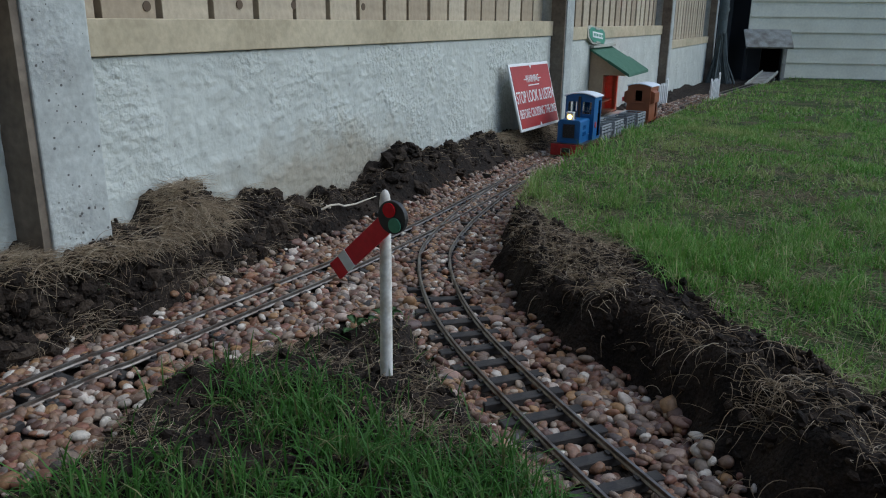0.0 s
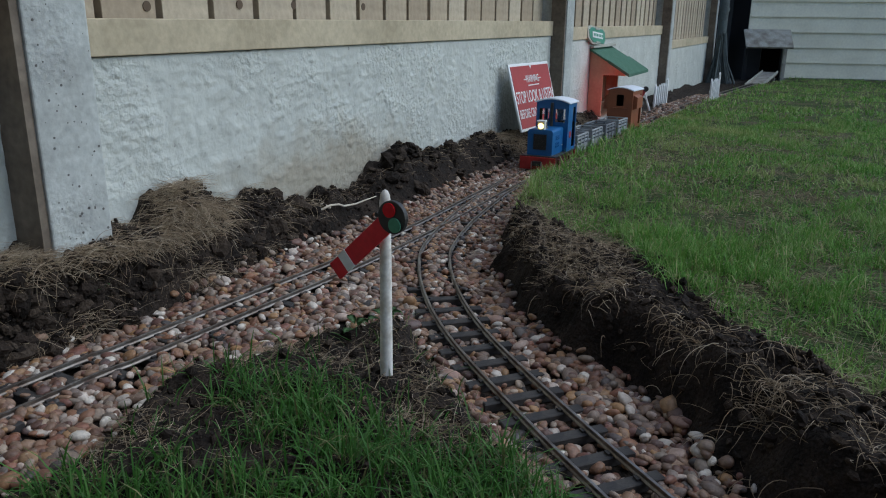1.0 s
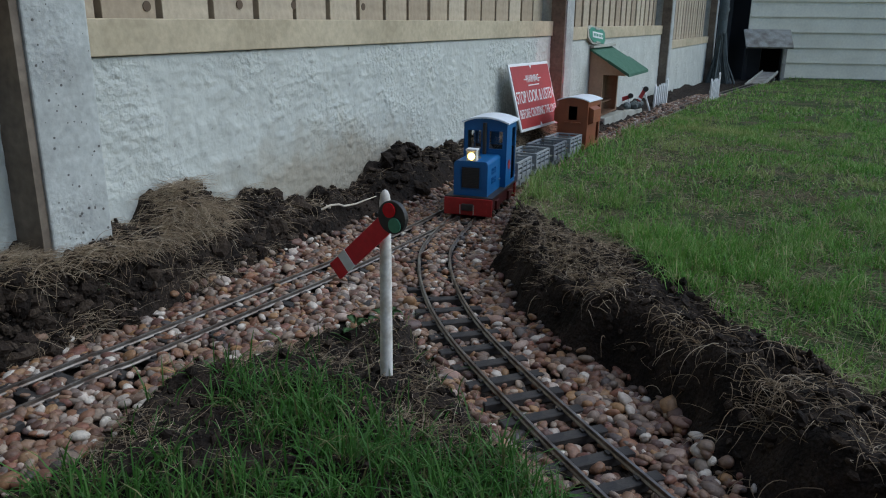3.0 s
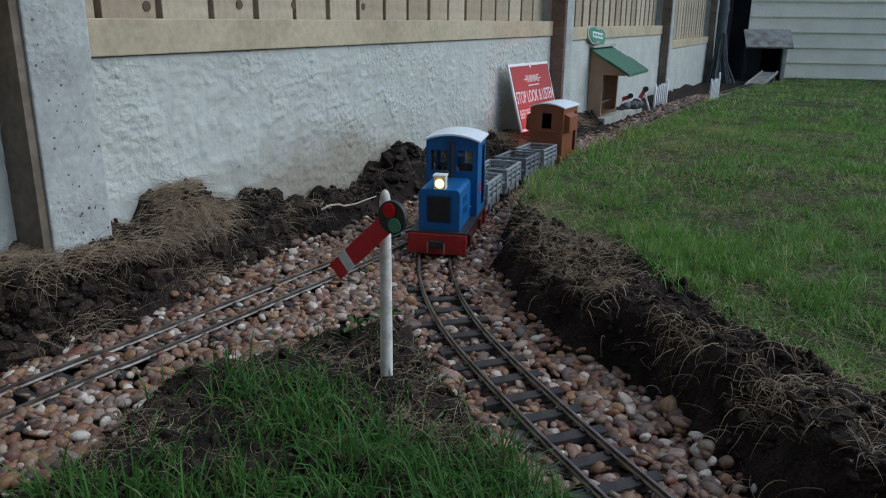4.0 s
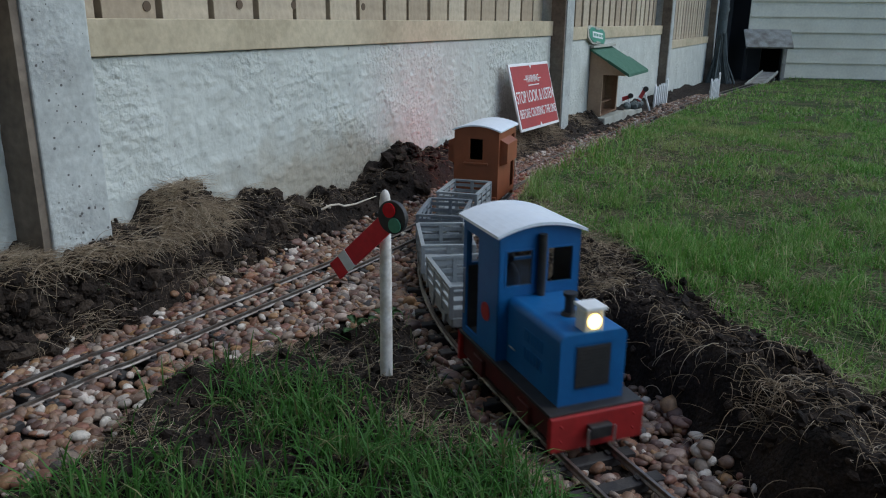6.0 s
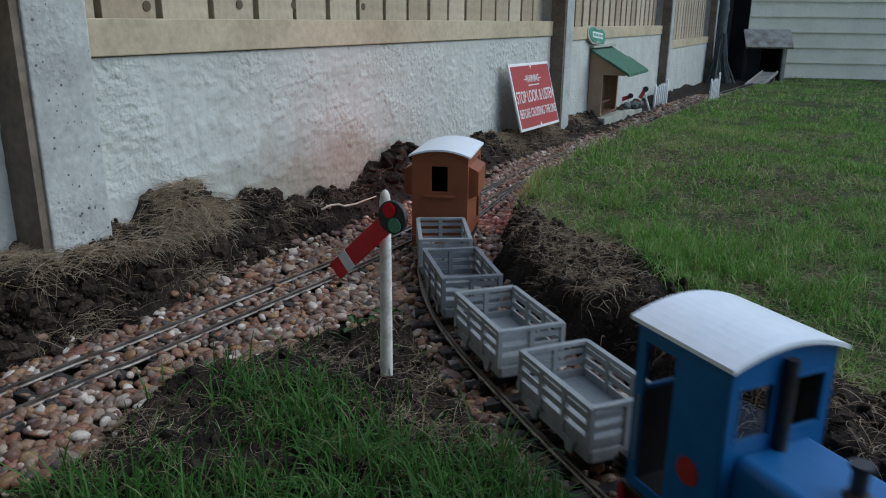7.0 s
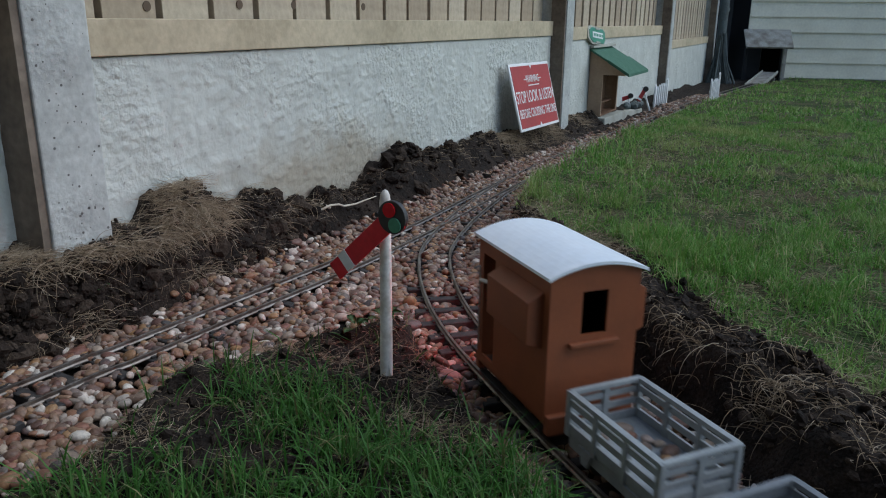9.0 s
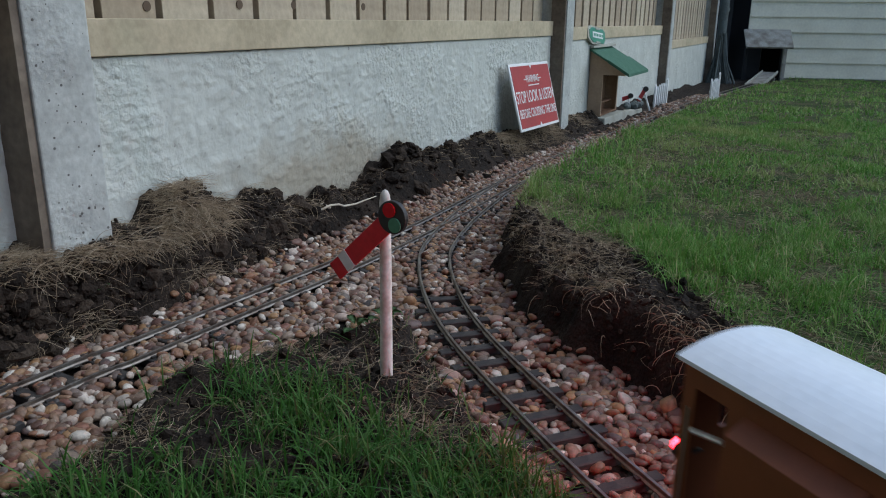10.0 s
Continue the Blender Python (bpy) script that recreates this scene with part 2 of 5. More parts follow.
def pierced(us, vs, holes, t, top=None):
    """A plate in u, v with thickness t (along w from 0 to t) and rectangular holes. us, vs: sorted grid lines. top(u): height that replaces the last v."""
    bm = bmesh.new()
    nu, nv = len(us), len(vs)
    V = {}
    def vert(i, j, k):
        if (i, j, k) not in V:
            v = top(us[i]) if top and j == nv - 1 else vs[j]
            V[i, j, k] = bm.verts.new((us[i], t * k, v))
        return V[i, j, k]
    def solid(i, j):
        if not (0 <= i < nu - 1 and 0 <= j < nv - 1):
            return False
        cu, cv = (us[i] + us[i + 1]) / 2, (vs[j] + vs[j + 1]) / 2
        return not any(a < cu < b and c < cv < d for a, b, c, d in holes)
    for i in range(nu - 1):
        for j in range(nv - 1):
            if not solid(i, j):
                continue
            for k in (0, 1):
                bm.faces.new([vert(i, j, k), vert(i + 1, j, k), vert(i + 1, j + 1, k), vert(i, j + 1, k)][::1 if k == 0 else -1])
            for (di, dj), (p, q) in {(-1, 0): ((i, j), (i, j + 1)), (1, 0): ((i + 1, j), (i + 1, j + 1)), (0, -1): ((i, j), (i + 1, j)), (0, 1): ((i, j + 1), (i + 1, j + 1))}.items():
                if not solid(i + di, j + dj):
                    bm.faces.new((vert(*p, 0), vert(*q, 0), vert(*q, 1), vert(*p, 1)))
    bmesh.ops.recalc_face_normals(bm, faces=bm.faces[:])
    return bm


def raw_mesh(name, verts, faces, material, smooth=False):
    """Fast mesh from numpy arrays of vertices and equal-sided faces."""
    me = bpy.data.meshes.new(name)
    k = faces.shape[1]
    me.vertices.add(len(verts)), me.loops.add(faces.size), me.polygons.add(len(faces))
    me.vertices.foreach_set("co", np.ascontiguousarray(verts, dtype=np.float32).ravel())
    me.loops.foreach_set("vertex_index", np.ascontiguousarray(faces, dtype=np.int32).ravel())
    me.polygons.foreach_set("loop_start", np.arange(0, faces.size, k, dtype=np.int32))
    me.update(calc_edges=True)
    me.validate()
    me.materials.append(M[material])
    if smooth:
        me.shade_smooth()
    else:
        me.shade_flat()
    return new(name, me)


def hash2(i, j, seed):
    v = np.sin(i * 127.1 + j * 311.7 + seed * 74.7) * 43758.5453
    return v - np.floor(v)


def vnoise(x, y, seed=0):
    i, j = np.floor(x), np.floor(y)
    u, v = x - i, y - j
    u, v = u * u * (3 - 2 * u), v * v * (3 - 2 * v)
    return (hash2(i, j, seed) * (1 - u) + hash2(i + 1, j, seed) * u) * (1 - v) + (hash2(i, j + 1, seed) * (1 - u) + hash2(i + 1, j + 1, seed) * u) * v


def fbm(x, y, f, seed=0, octaves=4):
    s, a = 0.0, 1.0
    for o in range(octaves):
        s = s + a * (vnoise(x * f, y * f, seed + o * 7) - 0.5)
        f, a = f * 2.1, a * 0.5
    return s


def ramp(x, a, b):
    t = np.clip((x - a) / (b - a), 0, 1)
    return t * t * (3 - 2 * t)


# ---- lines of the railway (near to far) ----
def spline(pts, step=0.01):
    P = np.array([2 * np.array(pts[0]) - np.array(pts[1]), *pts, 2 * np.array(pts[-1]) - np.array(pts[-2])], float)
    out = []
    for i in range(1, len(P) - 2):
        n = max(2, int(np.linalg.norm(P[i + 1] - P[i]) / step))
        for t in np.arange(n) / n:
            out.append(0.5 * (2 * P[i] + (P[i + 1] - P[i - 1]) * t + (2 * P[i - 1] - 5 * P[i] + 4 * P[i + 1] - P[i + 2]) * t * t + (3 * P[i] - P[i - 1] - 3 * P[i + 1] + P[i + 2]) * t ** 3))
    out.append(P[-2])
    return np.array(out)


BRANCH = spline([(-0.87, -1.45), (-0.43, -0.98), (0.05, -0.475), (0.318, -0.168), (0.527, 0.08), (0.638, 0.205), (0.757, 0.327), (0.867, 0.415), (0.988, 0.488),
                 (1.09, 0.528), (1.279, 0.567), (1.53, 0.600), (1.8, 0.619), (2.1, 0.628), (2.5, 0.627), (3.0, 0.615), (3.6, 0.600), (4.1, 0.583), (5.0, 0.53), (6.0, 0.44), (7.1, 0.33)])
MAIN = spline([(-1.5, 0.78), (-0.5, 0.72), (0.4, 0.661), (0.54, 0.645), (0.7, 0.629), (0.93, 0.606), (1.2, 0.596), (1.45, 0.606), (1.7, 0.618)])


def rail_z(x):
    return np.interp(x, [1.25, 1.5, 1.7, 2.1, 2.5, 3.0, 4.0, 5.5, 7.2], [0, -0.004, -0.010, -0.020, -0.029, -0.039, -0.055, -0.075, -0.09])


def offset(x, y, line):
    """Distance to a line, positive to its left, looking from near to far."""
    x, y = np.asarray(x, float), np.asarray(y, float)
    best, sgn = np.full(x.shape, 1e9), np.zeros(x.shape)
    L = line[::2]
    D = np.gradient(L, axis=0)
    for (px, py), (dx, dy) in zip(L, D):
        ex, ey = x - px, y - py
        q = ex * ex + ey * ey
        c = q < best
        best = np.where(c, q, best)
        sgn = np.where(c, np.sign(dx * ey - dy * ex), sgn)
    return np.sqrt(best) * np.where(sgn == 0, 1, sgn)


def ground_parts(x, y):
    """Height of the ground and how much of it is lawn, ballast or heap at x, y."""
    x, y = np.asarray(x, float), np.asarray(y, float)
    db, dm = offset(x, y, BRANCH), offset(x, y, MAIN)
    base = rail_z(x) - 0.017
    lawn_z = 0.045 - 0.024 * np.maximum(0, x - 1.6)
    wob = fbm(x, y, 9, 3) * 0.035
    rough = fbm(x, y, 26, 5, 5)
    # lawn side
    foot = np.interp(x, [0.3, 0.58, 0.65, 0.72, 0.78, 0.88, 1.2, 1.55, 7], [0.088, 0.088, 0.108, 0.116, 0.100, 0.086, 0.084, 0.070, 0.085])
    edge = np.interp(x, [0.3, 0.70, 0.77, 0.88, 0.97, 1.04, 1.09, 1.12, 1.2, 1.3, 1.6, 7], [0.25, 0.235, 0.225, 0.245, 0.262, 0.255, 0.205, 0.135, 0.108, 0.100, 0.080, 0.095])
    right = ramp(-db + wob, foot, foot + np.interp(x, [0.9, 1.2, 1.6, 4], [0.042, 0.045, 0.05, 0.08]))
    lawn = ramp(-db + wob, edge - 0.01, edge + 0.03)
    crest = 0.012 * np.exp(-((-db - foot - 0.06) / 0.045) ** 2) * (x < 1.7)
    # wall side
    fy = np.interp(x, [0.3, 0.6, 0.9, 1.06, 1.3, 2, 2.6, 3.2, 7], [0.745, 0.722, 0.715, 0.70, 0.69, 0.70, 0.685, 0.682, 0.735])
    wz = np.interp(x, [-1, 0.3, 0.53, 0.60, 0.68, 0.71, 0.75, 0.81, 0.865, 0.94, 1.06, 1.2, 1.285, 1.375, 1.475, 1.65, 1.85, 2.1, 2.42, 3.2, 4.9, 6.3],
                   [0.08, 0.095, 0.098, 0.098, 0.086, 0.104, 0.121, 0.114, 0.088, 0.072, 0.047, 0.034, 0.058, 0.080, 0.070, 0.056, 0.056, 0.032, 0.024, -0.009, -0.055, -0.096])
    left = ramp(y + wob * 0.5, fy - 0.004, fy + np.interp(x, [0.66, 0.75, 0.9, 1.0, 1.4], [0.026, 0.050, 0.066, 0.076, 0.085]))
    heap = (wz - base) * left
    # island between the tracks
    isl = ramp(db + wob * 0.5, 0.048, 0.10) * ramp(-dm + wob * 0.5 - np.interp(x, [0.33, 0.42, 0.50, 0.56, 0.65, 0.8], [0.16, 0.12, 0.080, 0.090, 0.145, 0.19]), 0, 0.05) * ramp(-x, -0.95, -0.70)
    island = 0.036 * isl + 0.010 * isl * ramp(-x, -0.55, -0.35)
    z = base + (lawn_z - base) * right + crest * right + heap + island
    # clods and hollows on bare soil
    bare = np.clip(right * (1 - lawn) + left + isl * 0.6, 0, 1)
    z = z + rough * (0.026 + 0.004 * left) * bare + fbm(x, y, 70, 17, 3) * 0.007 * bare + rough * 0.004 + fbm(x, y, 3, 11, 2) * 0.014 * lawn
    return z, lawn, np.clip(1 - right - left - isl, 0, 1), left, isl, right, db, dm


def ground_z(x, y):
    return ground_parts(x, y)[0]


# ---- ground ----
def axis(a, segments):
    out = [a]
    for b, step in segments:
        n = max(1, int(round((b - out[-1]) / step)))
        out += list(np.linspace(out[-1], b, n + 1)[1:])
    return np.array(out)


def build_ground():
    xs = axis(-30, [(-2, 4), (-0.6, 0.1), (0.3, 0.02), (1.6, 0.0062), (3.0, 0.014), (5, 0.04), (9, 0.2), (60, 6)])
    ys = axis(-40, [(-4, 4), (-1.2, 0.2), (-0.35, 0.03), (0.0, 0.012), (0.8, 0.0062), (0.95, 0.03), (2, 0.3), (40, 5)])
    X, Y = np.meshgrid(xs, ys, indexing="ij")
    Z = ground_z(X.ravel(), Y.ravel()).reshape(X.shape)
    V = np.stack([X, Y, Z], -1).reshape(-1, 3)
    n, m = X.shape
    k = np.arange(n * m).reshape(n, m)
    F = np.stack([k[:-1, :-1], k[1:, :-1], k[1:, 1:], k[:-1, 1:]], -1).reshape(-1, 4)
    ob = raw_mesh("ground", V, F, "soil", True)
    ob.data.materials.append(M["turf"])
    c = V[F].mean(1)
    g = ground_parts(c[:, 0], c[:, 1])
    lawn = np.maximum(g[1], (c[:, 0] < 0.30) & (c[:, 1] < 0.56) & (g[6] > 0.12))
    ob.data.polygons.foreach_set("material_index", (lawn > 0.5).astype(np.int32))
    tagged(ob, "dark dug garden soil falling into a shallow trench beside lawn", "ground", kind="structure")


build_ground()


# ---- concrete and timber fence along the garden ----
BOARD_Y = 0.800


def build_fence():
    spans = [(-1.37, 0.0), (0.55, 0.0), (2.47, -0.019), (4.39, -0.105)]
    for i, (x0, dz) in enumerate(spans):
        a, b = x0 + 0.10, x0 + 1.92 - 0.005
        # gravel board with an uneven cast face
        nx, nz = (460, 90) if i == 1 else (200, 40)
        X, Z = np.meshgrid(np.linspace(a - 0.02, b + 0.02, nx), np.linspace(-0.06 + dz, 0.303 + dz, nz), indexing="ij")
        relief = fbm(X * 0.45, Z, 26, 20 + i, 4)
        dents = np.abs(fbm(X * 0.5, Z, 85, 60 + i, 3))
        Y = BOARD_Y - (0.0010 * np.clip(relief, -0.6, 0.7) + 0.0060 * np.clip(dents - 0.12, 0, 0.4)) * ramp(0.303 + dz - Z, 0.0, 0.015)
        V = np.stack([X, Y, Z], -1).reshape(-1, 3)
        B = V.copy()
        B[:, 1] = BOARD_Y + 0.045
        k = np.arange(nx * nz).reshape(nx, nz)
        F = np.stack([k[:-1, :-1], k[1:, :-1], k[1:, 1:], k[:-1, 1:]], -1).reshape(-1, 4)
        s = nx * nz
        T = np.stack([k[:-1, -1], k[1:, -1], k[1:, -1] + s, k[:-1, -1] + s], -1)
        panel = thing("garden_fence", "timber slat fence panel above a pebbled concrete gravel board", "fence", "fence panels")
        gb = raw_mesh("gravel_board", np.concatenate([V, B]), np.concatenate([F, T]), "concrete", True)
        gb.parent = panel
        tagged(gb, "pale rough-cast concrete gravel board with small pits")
        # bottom rail, seated on the board
        part("rail", box(a, b, BOARD_Y - 0.006, BOARD_Y + 0.034, 0.305 + dz, 0.350 + dz), "timber", panel, "sawn pale softwood rail", bevel=0.0012)
        part("upper_rail", box(a, b, BOARD_Y - 0.004, BOARD_Y + 0.034, 1.05 + dz, 1.095 + dz), "timber", panel, bevel=0.0012)
        # vertical boards in one row, with a dark sheet behind
        w, pitch = (0.091 if i < 2 else 0.076), 0.1036
        bm0 = box(0, w, 0, 0.016, 0, 1.30, None)
        proto = part("slat", bm0, "palings", panel, bevel=0.001)
        proto.matrix_basis = pose(a - 0.028, BOARD_Y + 0.035, 0.310 + dz)
        for j in range(1, 18):
            s_ob = proto.copy()
            scene.collection.objects.link(s_ob)
            s_ob.matrix_basis = pose(a - 0.028 + j * pitch, BOARD_Y + 0.035 + random.uniform(0, 0.002), 0.310 + dz, 0, random.uniform(-0.25, 0.25), 0)
        # added dark sheet: the shade in the slat gaps is put into its colour
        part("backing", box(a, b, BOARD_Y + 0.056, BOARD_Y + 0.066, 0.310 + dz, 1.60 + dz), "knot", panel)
        if i == 1:
            for kx, kz in ((0.99, 0.372), (1.13, 0.374), (1.36, 0.375), (0.80, 0.366)):
                part("knot", rod((kx, BOARD_Y + 0.036, kz), (kx, BOARD_Y + 0.0345, kz), 0.007, n=14), "knot", panel)
    for i in range(-1, 4):
        x0 = 0.55 + 1.92 * i
        post = thing("fence_post", "pale grey slotted concrete fence post, pitted, dark on its side", "post", "fence posts", pose(x0, 0, 0))
        prof = [(0, 0.7516), (0.080, 0.7516), (0.097, 0.772), (0.100, 0.862), (0, 0.862)]
        part("shaft", prism(prof, -0.25, 1.75, "z"), "post", post, m=pose(0, 0, 0), bevel=0.002)
        # added strip, coloured like the post's shaded and dirty near side
        part("batten", box(-0.010, -0.0005, 0.7555, 0.802, -0.15, 1.7), "batten", post, "added brown strip that gives the post's near side its shaded, dirty tone")
        rnd = random.Random(40 + i)
        for _ in range(70 if i == 0 else 14):
            px, pz, r = rnd.uniform(0.008, 0.08), rnd.uniform(0.1, 0.42), 0.0005 + 0.0013 * rnd.random() ** 2
            part("pit", rod((px, 0.7512, pz), (px, 0.7530, pz), r, n=7), "pit", post)


build_fence()


# ---- far end: shed with a train hatch ----
def build_shed():
    m = pose(6.9, 0.40, -0.09, 0, 0, 18)
    shed = thing("shed", "cream weatherboarded garden shed with a low train hatch", "shed", m=m)
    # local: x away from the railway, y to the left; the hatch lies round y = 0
    # inside walls near black: the shade behind the hatch is put into their colour
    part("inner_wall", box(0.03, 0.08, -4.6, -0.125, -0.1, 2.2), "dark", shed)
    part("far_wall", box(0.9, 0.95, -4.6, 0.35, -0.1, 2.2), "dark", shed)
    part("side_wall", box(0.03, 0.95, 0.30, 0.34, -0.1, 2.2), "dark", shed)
    part("roof", box(-0.12, 1.0, -4.7, 0.42, 2.2, 2.26), "felt", shed)
    h, z = 0.1185, 0.012
    while z < 2.15:
        cut = z < 0.26
        y1 = -0.125 if cut else 0.17
        bm = prism([(-0.020, z), (-0.008, z + h + 0.008), (0.006, z + h + 0.008), (0.006, z)], -4.6, y1)
        part("weatherboard", bm, "cladding", shed, bevel=0.0012)
        z += h
    part("plinth", box(-0.012, 0.03, -4.6, -0.125, -0.10, 0.010), "oldwood", shed, "weathered timber base board")
    part("jamb", box(-0.02, 0.03, -0.150, -0.126, -0.08, 0.26), "oldwood", shed)
    # this jamb is coloured near black for the shade it stands in
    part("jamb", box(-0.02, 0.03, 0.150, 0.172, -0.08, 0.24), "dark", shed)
    part("flap", box(-0.20, 0.0, -0.175, 0.185, -0.008, 0.008), "oldwood", shed, "weathered grey ply flap hinged open", m=pose(-0.03, 0.025, 0.385, 0, -42, 0), bevel=0.002)
    return m


build_shed()


def build_sky_block_wall():
    """Plain unseen wall that closes the garden behind the viewer, added to block sky light."""
    tagged(part("wall_house", box(-2.9, -2.65, -6.0, 2.0, -0.2, 5.2), "brick"), "plain dark wall added unseen behind the viewer to block sky light", "wall", kind="structure")


build_sky_block_wall()


def build_far_corner():
    # added sheet; its near-black colour stands in for the shade in the gap
    part_dark = thing("gap_screen", "near-black screen added for the shade between fence and shed", "wall")
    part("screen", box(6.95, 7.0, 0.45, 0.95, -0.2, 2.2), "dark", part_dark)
    pipe = thing("drain_pipe", "grey plastic drainpipe standing by the fence end", "pipe", m=pose(6.42, 0.715, -0.12))
    part("tube", rod((0, 0, 0), (0, 0, 1.9), 0.034, n=20), "net", pipe, smooth=False)
    part("bracket", rod((0, 0, 0.55), (0, 0, 0.58), 0.040, n=20), "net", pipe)
    net = thing("garden_netting", "draped bundle of grey garden netting", "netting", m=pose(6.3, 0.70, -0.11))
    rnd = random.Random(5)
    bm = bmesh.new()
    for k in range(90):
        a = rnd.uniform(0, 6.28)
        f = rnd.uniform(0.3, 1.0)
        x, y = 0.13 * f * math.cos(a), 0.12 * f * math.sin(a) - 0.03 * f
        mid = Vector((0.45 * x, 0.45 * y, 0.20 + rnd.uniform(-0.03, 0.03)))
        rod((x, y, 0), mid, 0.0035, bm, 4)
        rod(mid, (0.25 * x, 0.25 * y, 0.36 + rnd.uniform(-0.05, 0.03)), 0.0035, bm, 4)
    part("mesh_folds", bm, "net", net)


build_far_corner()


# ---- track ----
def line_frame(line):
    d = np.gradient(line, axis=0)
    d /= np.linalg.norm(d, axis=1)[:, None]
    return d, np.stack([-d[:, 1], d[:, 0]], -1)


def build_rail(line, side, name, owner, a=0, b=None):
    """One rail: an I-like section swept along the line."""
    d, nrm = line_frame(line)
    sec = [(-0.0026, -0.0065), (-0.0026, -0.0055), (-0.0009, -0.0042), (-0.0009, -0.0022), (-0.0015, -0.0015), (-0.0015, -0.0002), (-0.0011, 0.0),
           (0.0011, 0.0), (0.0015, -0.0002), (0.0015, -0.0015), (0.0009, -0.0022), (0.0009, -0.0042), (0.0026, -0.0055), (0.0026, -0.0065)]
    P = (line + nrm * side)[a:b]
    N = nrm[a:b]
    zz = rail_z(P[:, 0])
    V = np.array([[(p[0] + n[0] * u, p[1] + n[1] * u, z + w) for u, w in sec] for p, n, z in zip(P, N, zz)])
    m, k = len(P), len(sec)
    idx = np.arange(m * k).reshape(m, k)
    j = (np.arange(k) + 1) % k
    F = np.stack([idx[:-1], idx[:-1][:, j], idx[1:][:, j], idx[1:]], -1).reshape(-1, 4)
    ob = raw_mesh(name, V.reshape(-1, 3), F[:, ::-1], "rail")
    ob.parent = owner
    return ob


def build_track(line, label, pitch=0.041, x_far=9, x_near=-9):
    tr = thing("railway_track", label, "track", "garden railway tracks")
    for side in (-0.0236, 0.0236):
        build_rail(line, side, "rail", tr)
    d, nrm = line_frame(line)
    s = np.concatenate([[0], np.cumsum(np.linalg.norm(np.diff(line, axis=0), axis=1))])
    proto = None
    for i, si in enumerate(np.arange(0.01, s[-1], pitch)):
        x, y = np.interp(si, s, line[:, 0]), np.interp(si, s, line[:, 1])
        if not x_near < x < x_far:
            continue
        a = math.degrees(math.atan2(np.interp(si, s, d[:, 1]), np.interp(si, s, d[:, 0])))
        m = pose(x, y, float(rail_z(x)) - 0.0066, 0, 0, a + random.uniform(-1.5, 1.5))
        if proto is None:
            bm = box(-0.0065, 0.0065, -0.044, 0.044, -0.009, 0)
            bmesh.ops.bevel(bm, geom=[e for e in bm.edges if e.verts[0].co.z > -0.001 and e.verts[1].co.z > -0.001], offset=0.001, segments=1, affect="EDGES")
            for sy in (-0.0236, 0.0236):
                box(-0.003, 0.003, sy - 0.0062, sy - 0.0028, 0, 0.0022, bm)
                box(-0.003, 0.003, sy + 0.0028, sy + 0.0062, 0, 0.0022, bm)
            proto = part("sleeper", bm, "sleeper", tr, m=m)
        else:
            o = proto.copy()
            scene.collection.objects.link(o)
            o.matrix_basis = m
    return tr


build_track(BRANCH, "curved narrow-gauge garden railway track bedded in pebbles")
build_track(MAIN, "straight narrow-gauge garden railway track bedded in pebbles", x_far=1.45)


# ---- the train ----
def roof_shell(length, width, rise, thick, over=0.0):
    n = 14
    def arc(u):
        return rise * (1 - (2 * u / width) ** 2)
    us = [width * (i / n - 0.5) for i in range(n + 1)]
    pts = [(u, arc(u)) for u in us] + [(u, arc(u) - thick) for u in us[::-1]]
    return prism(pts, -length / 2, length / 2, "x")


def wheelset(parent, x, gauge=0.0225, r=0.0125):
    w = part("wheelset", rod((0, -gauge - 0.006, r), (0, gauge + 0.006, r), 0.002, n=8), "steel", parent, "black steel wheelset", m=pose(x, 0, 0))
    for s in (-1, 1):
        bm = rod((0, s * (gauge - 0.003), r), (0, s * (gauge + 0.003), r), r, n=22)
        rod((0, s * (gauge - 0.0042), r), (0, s * (gauge - 0.003), r), r + 0.0018, bm, n=22)
        part("wheel", bm, "black", w)
    return w


def coupler(parent, x, direction):
    bm = box(0, 0.016, -0.006, 0.006, -0.003, 0.003)
    rod((0.016, 0, -0.006), (0.016, 0, 0.006), 0.006, bm, n=12)
    part("coupler", bm, "black", parent, m=pose(x, 0, 0.017, 0, 0, 0 if direction > 0 else 180), bevel=0.0004)


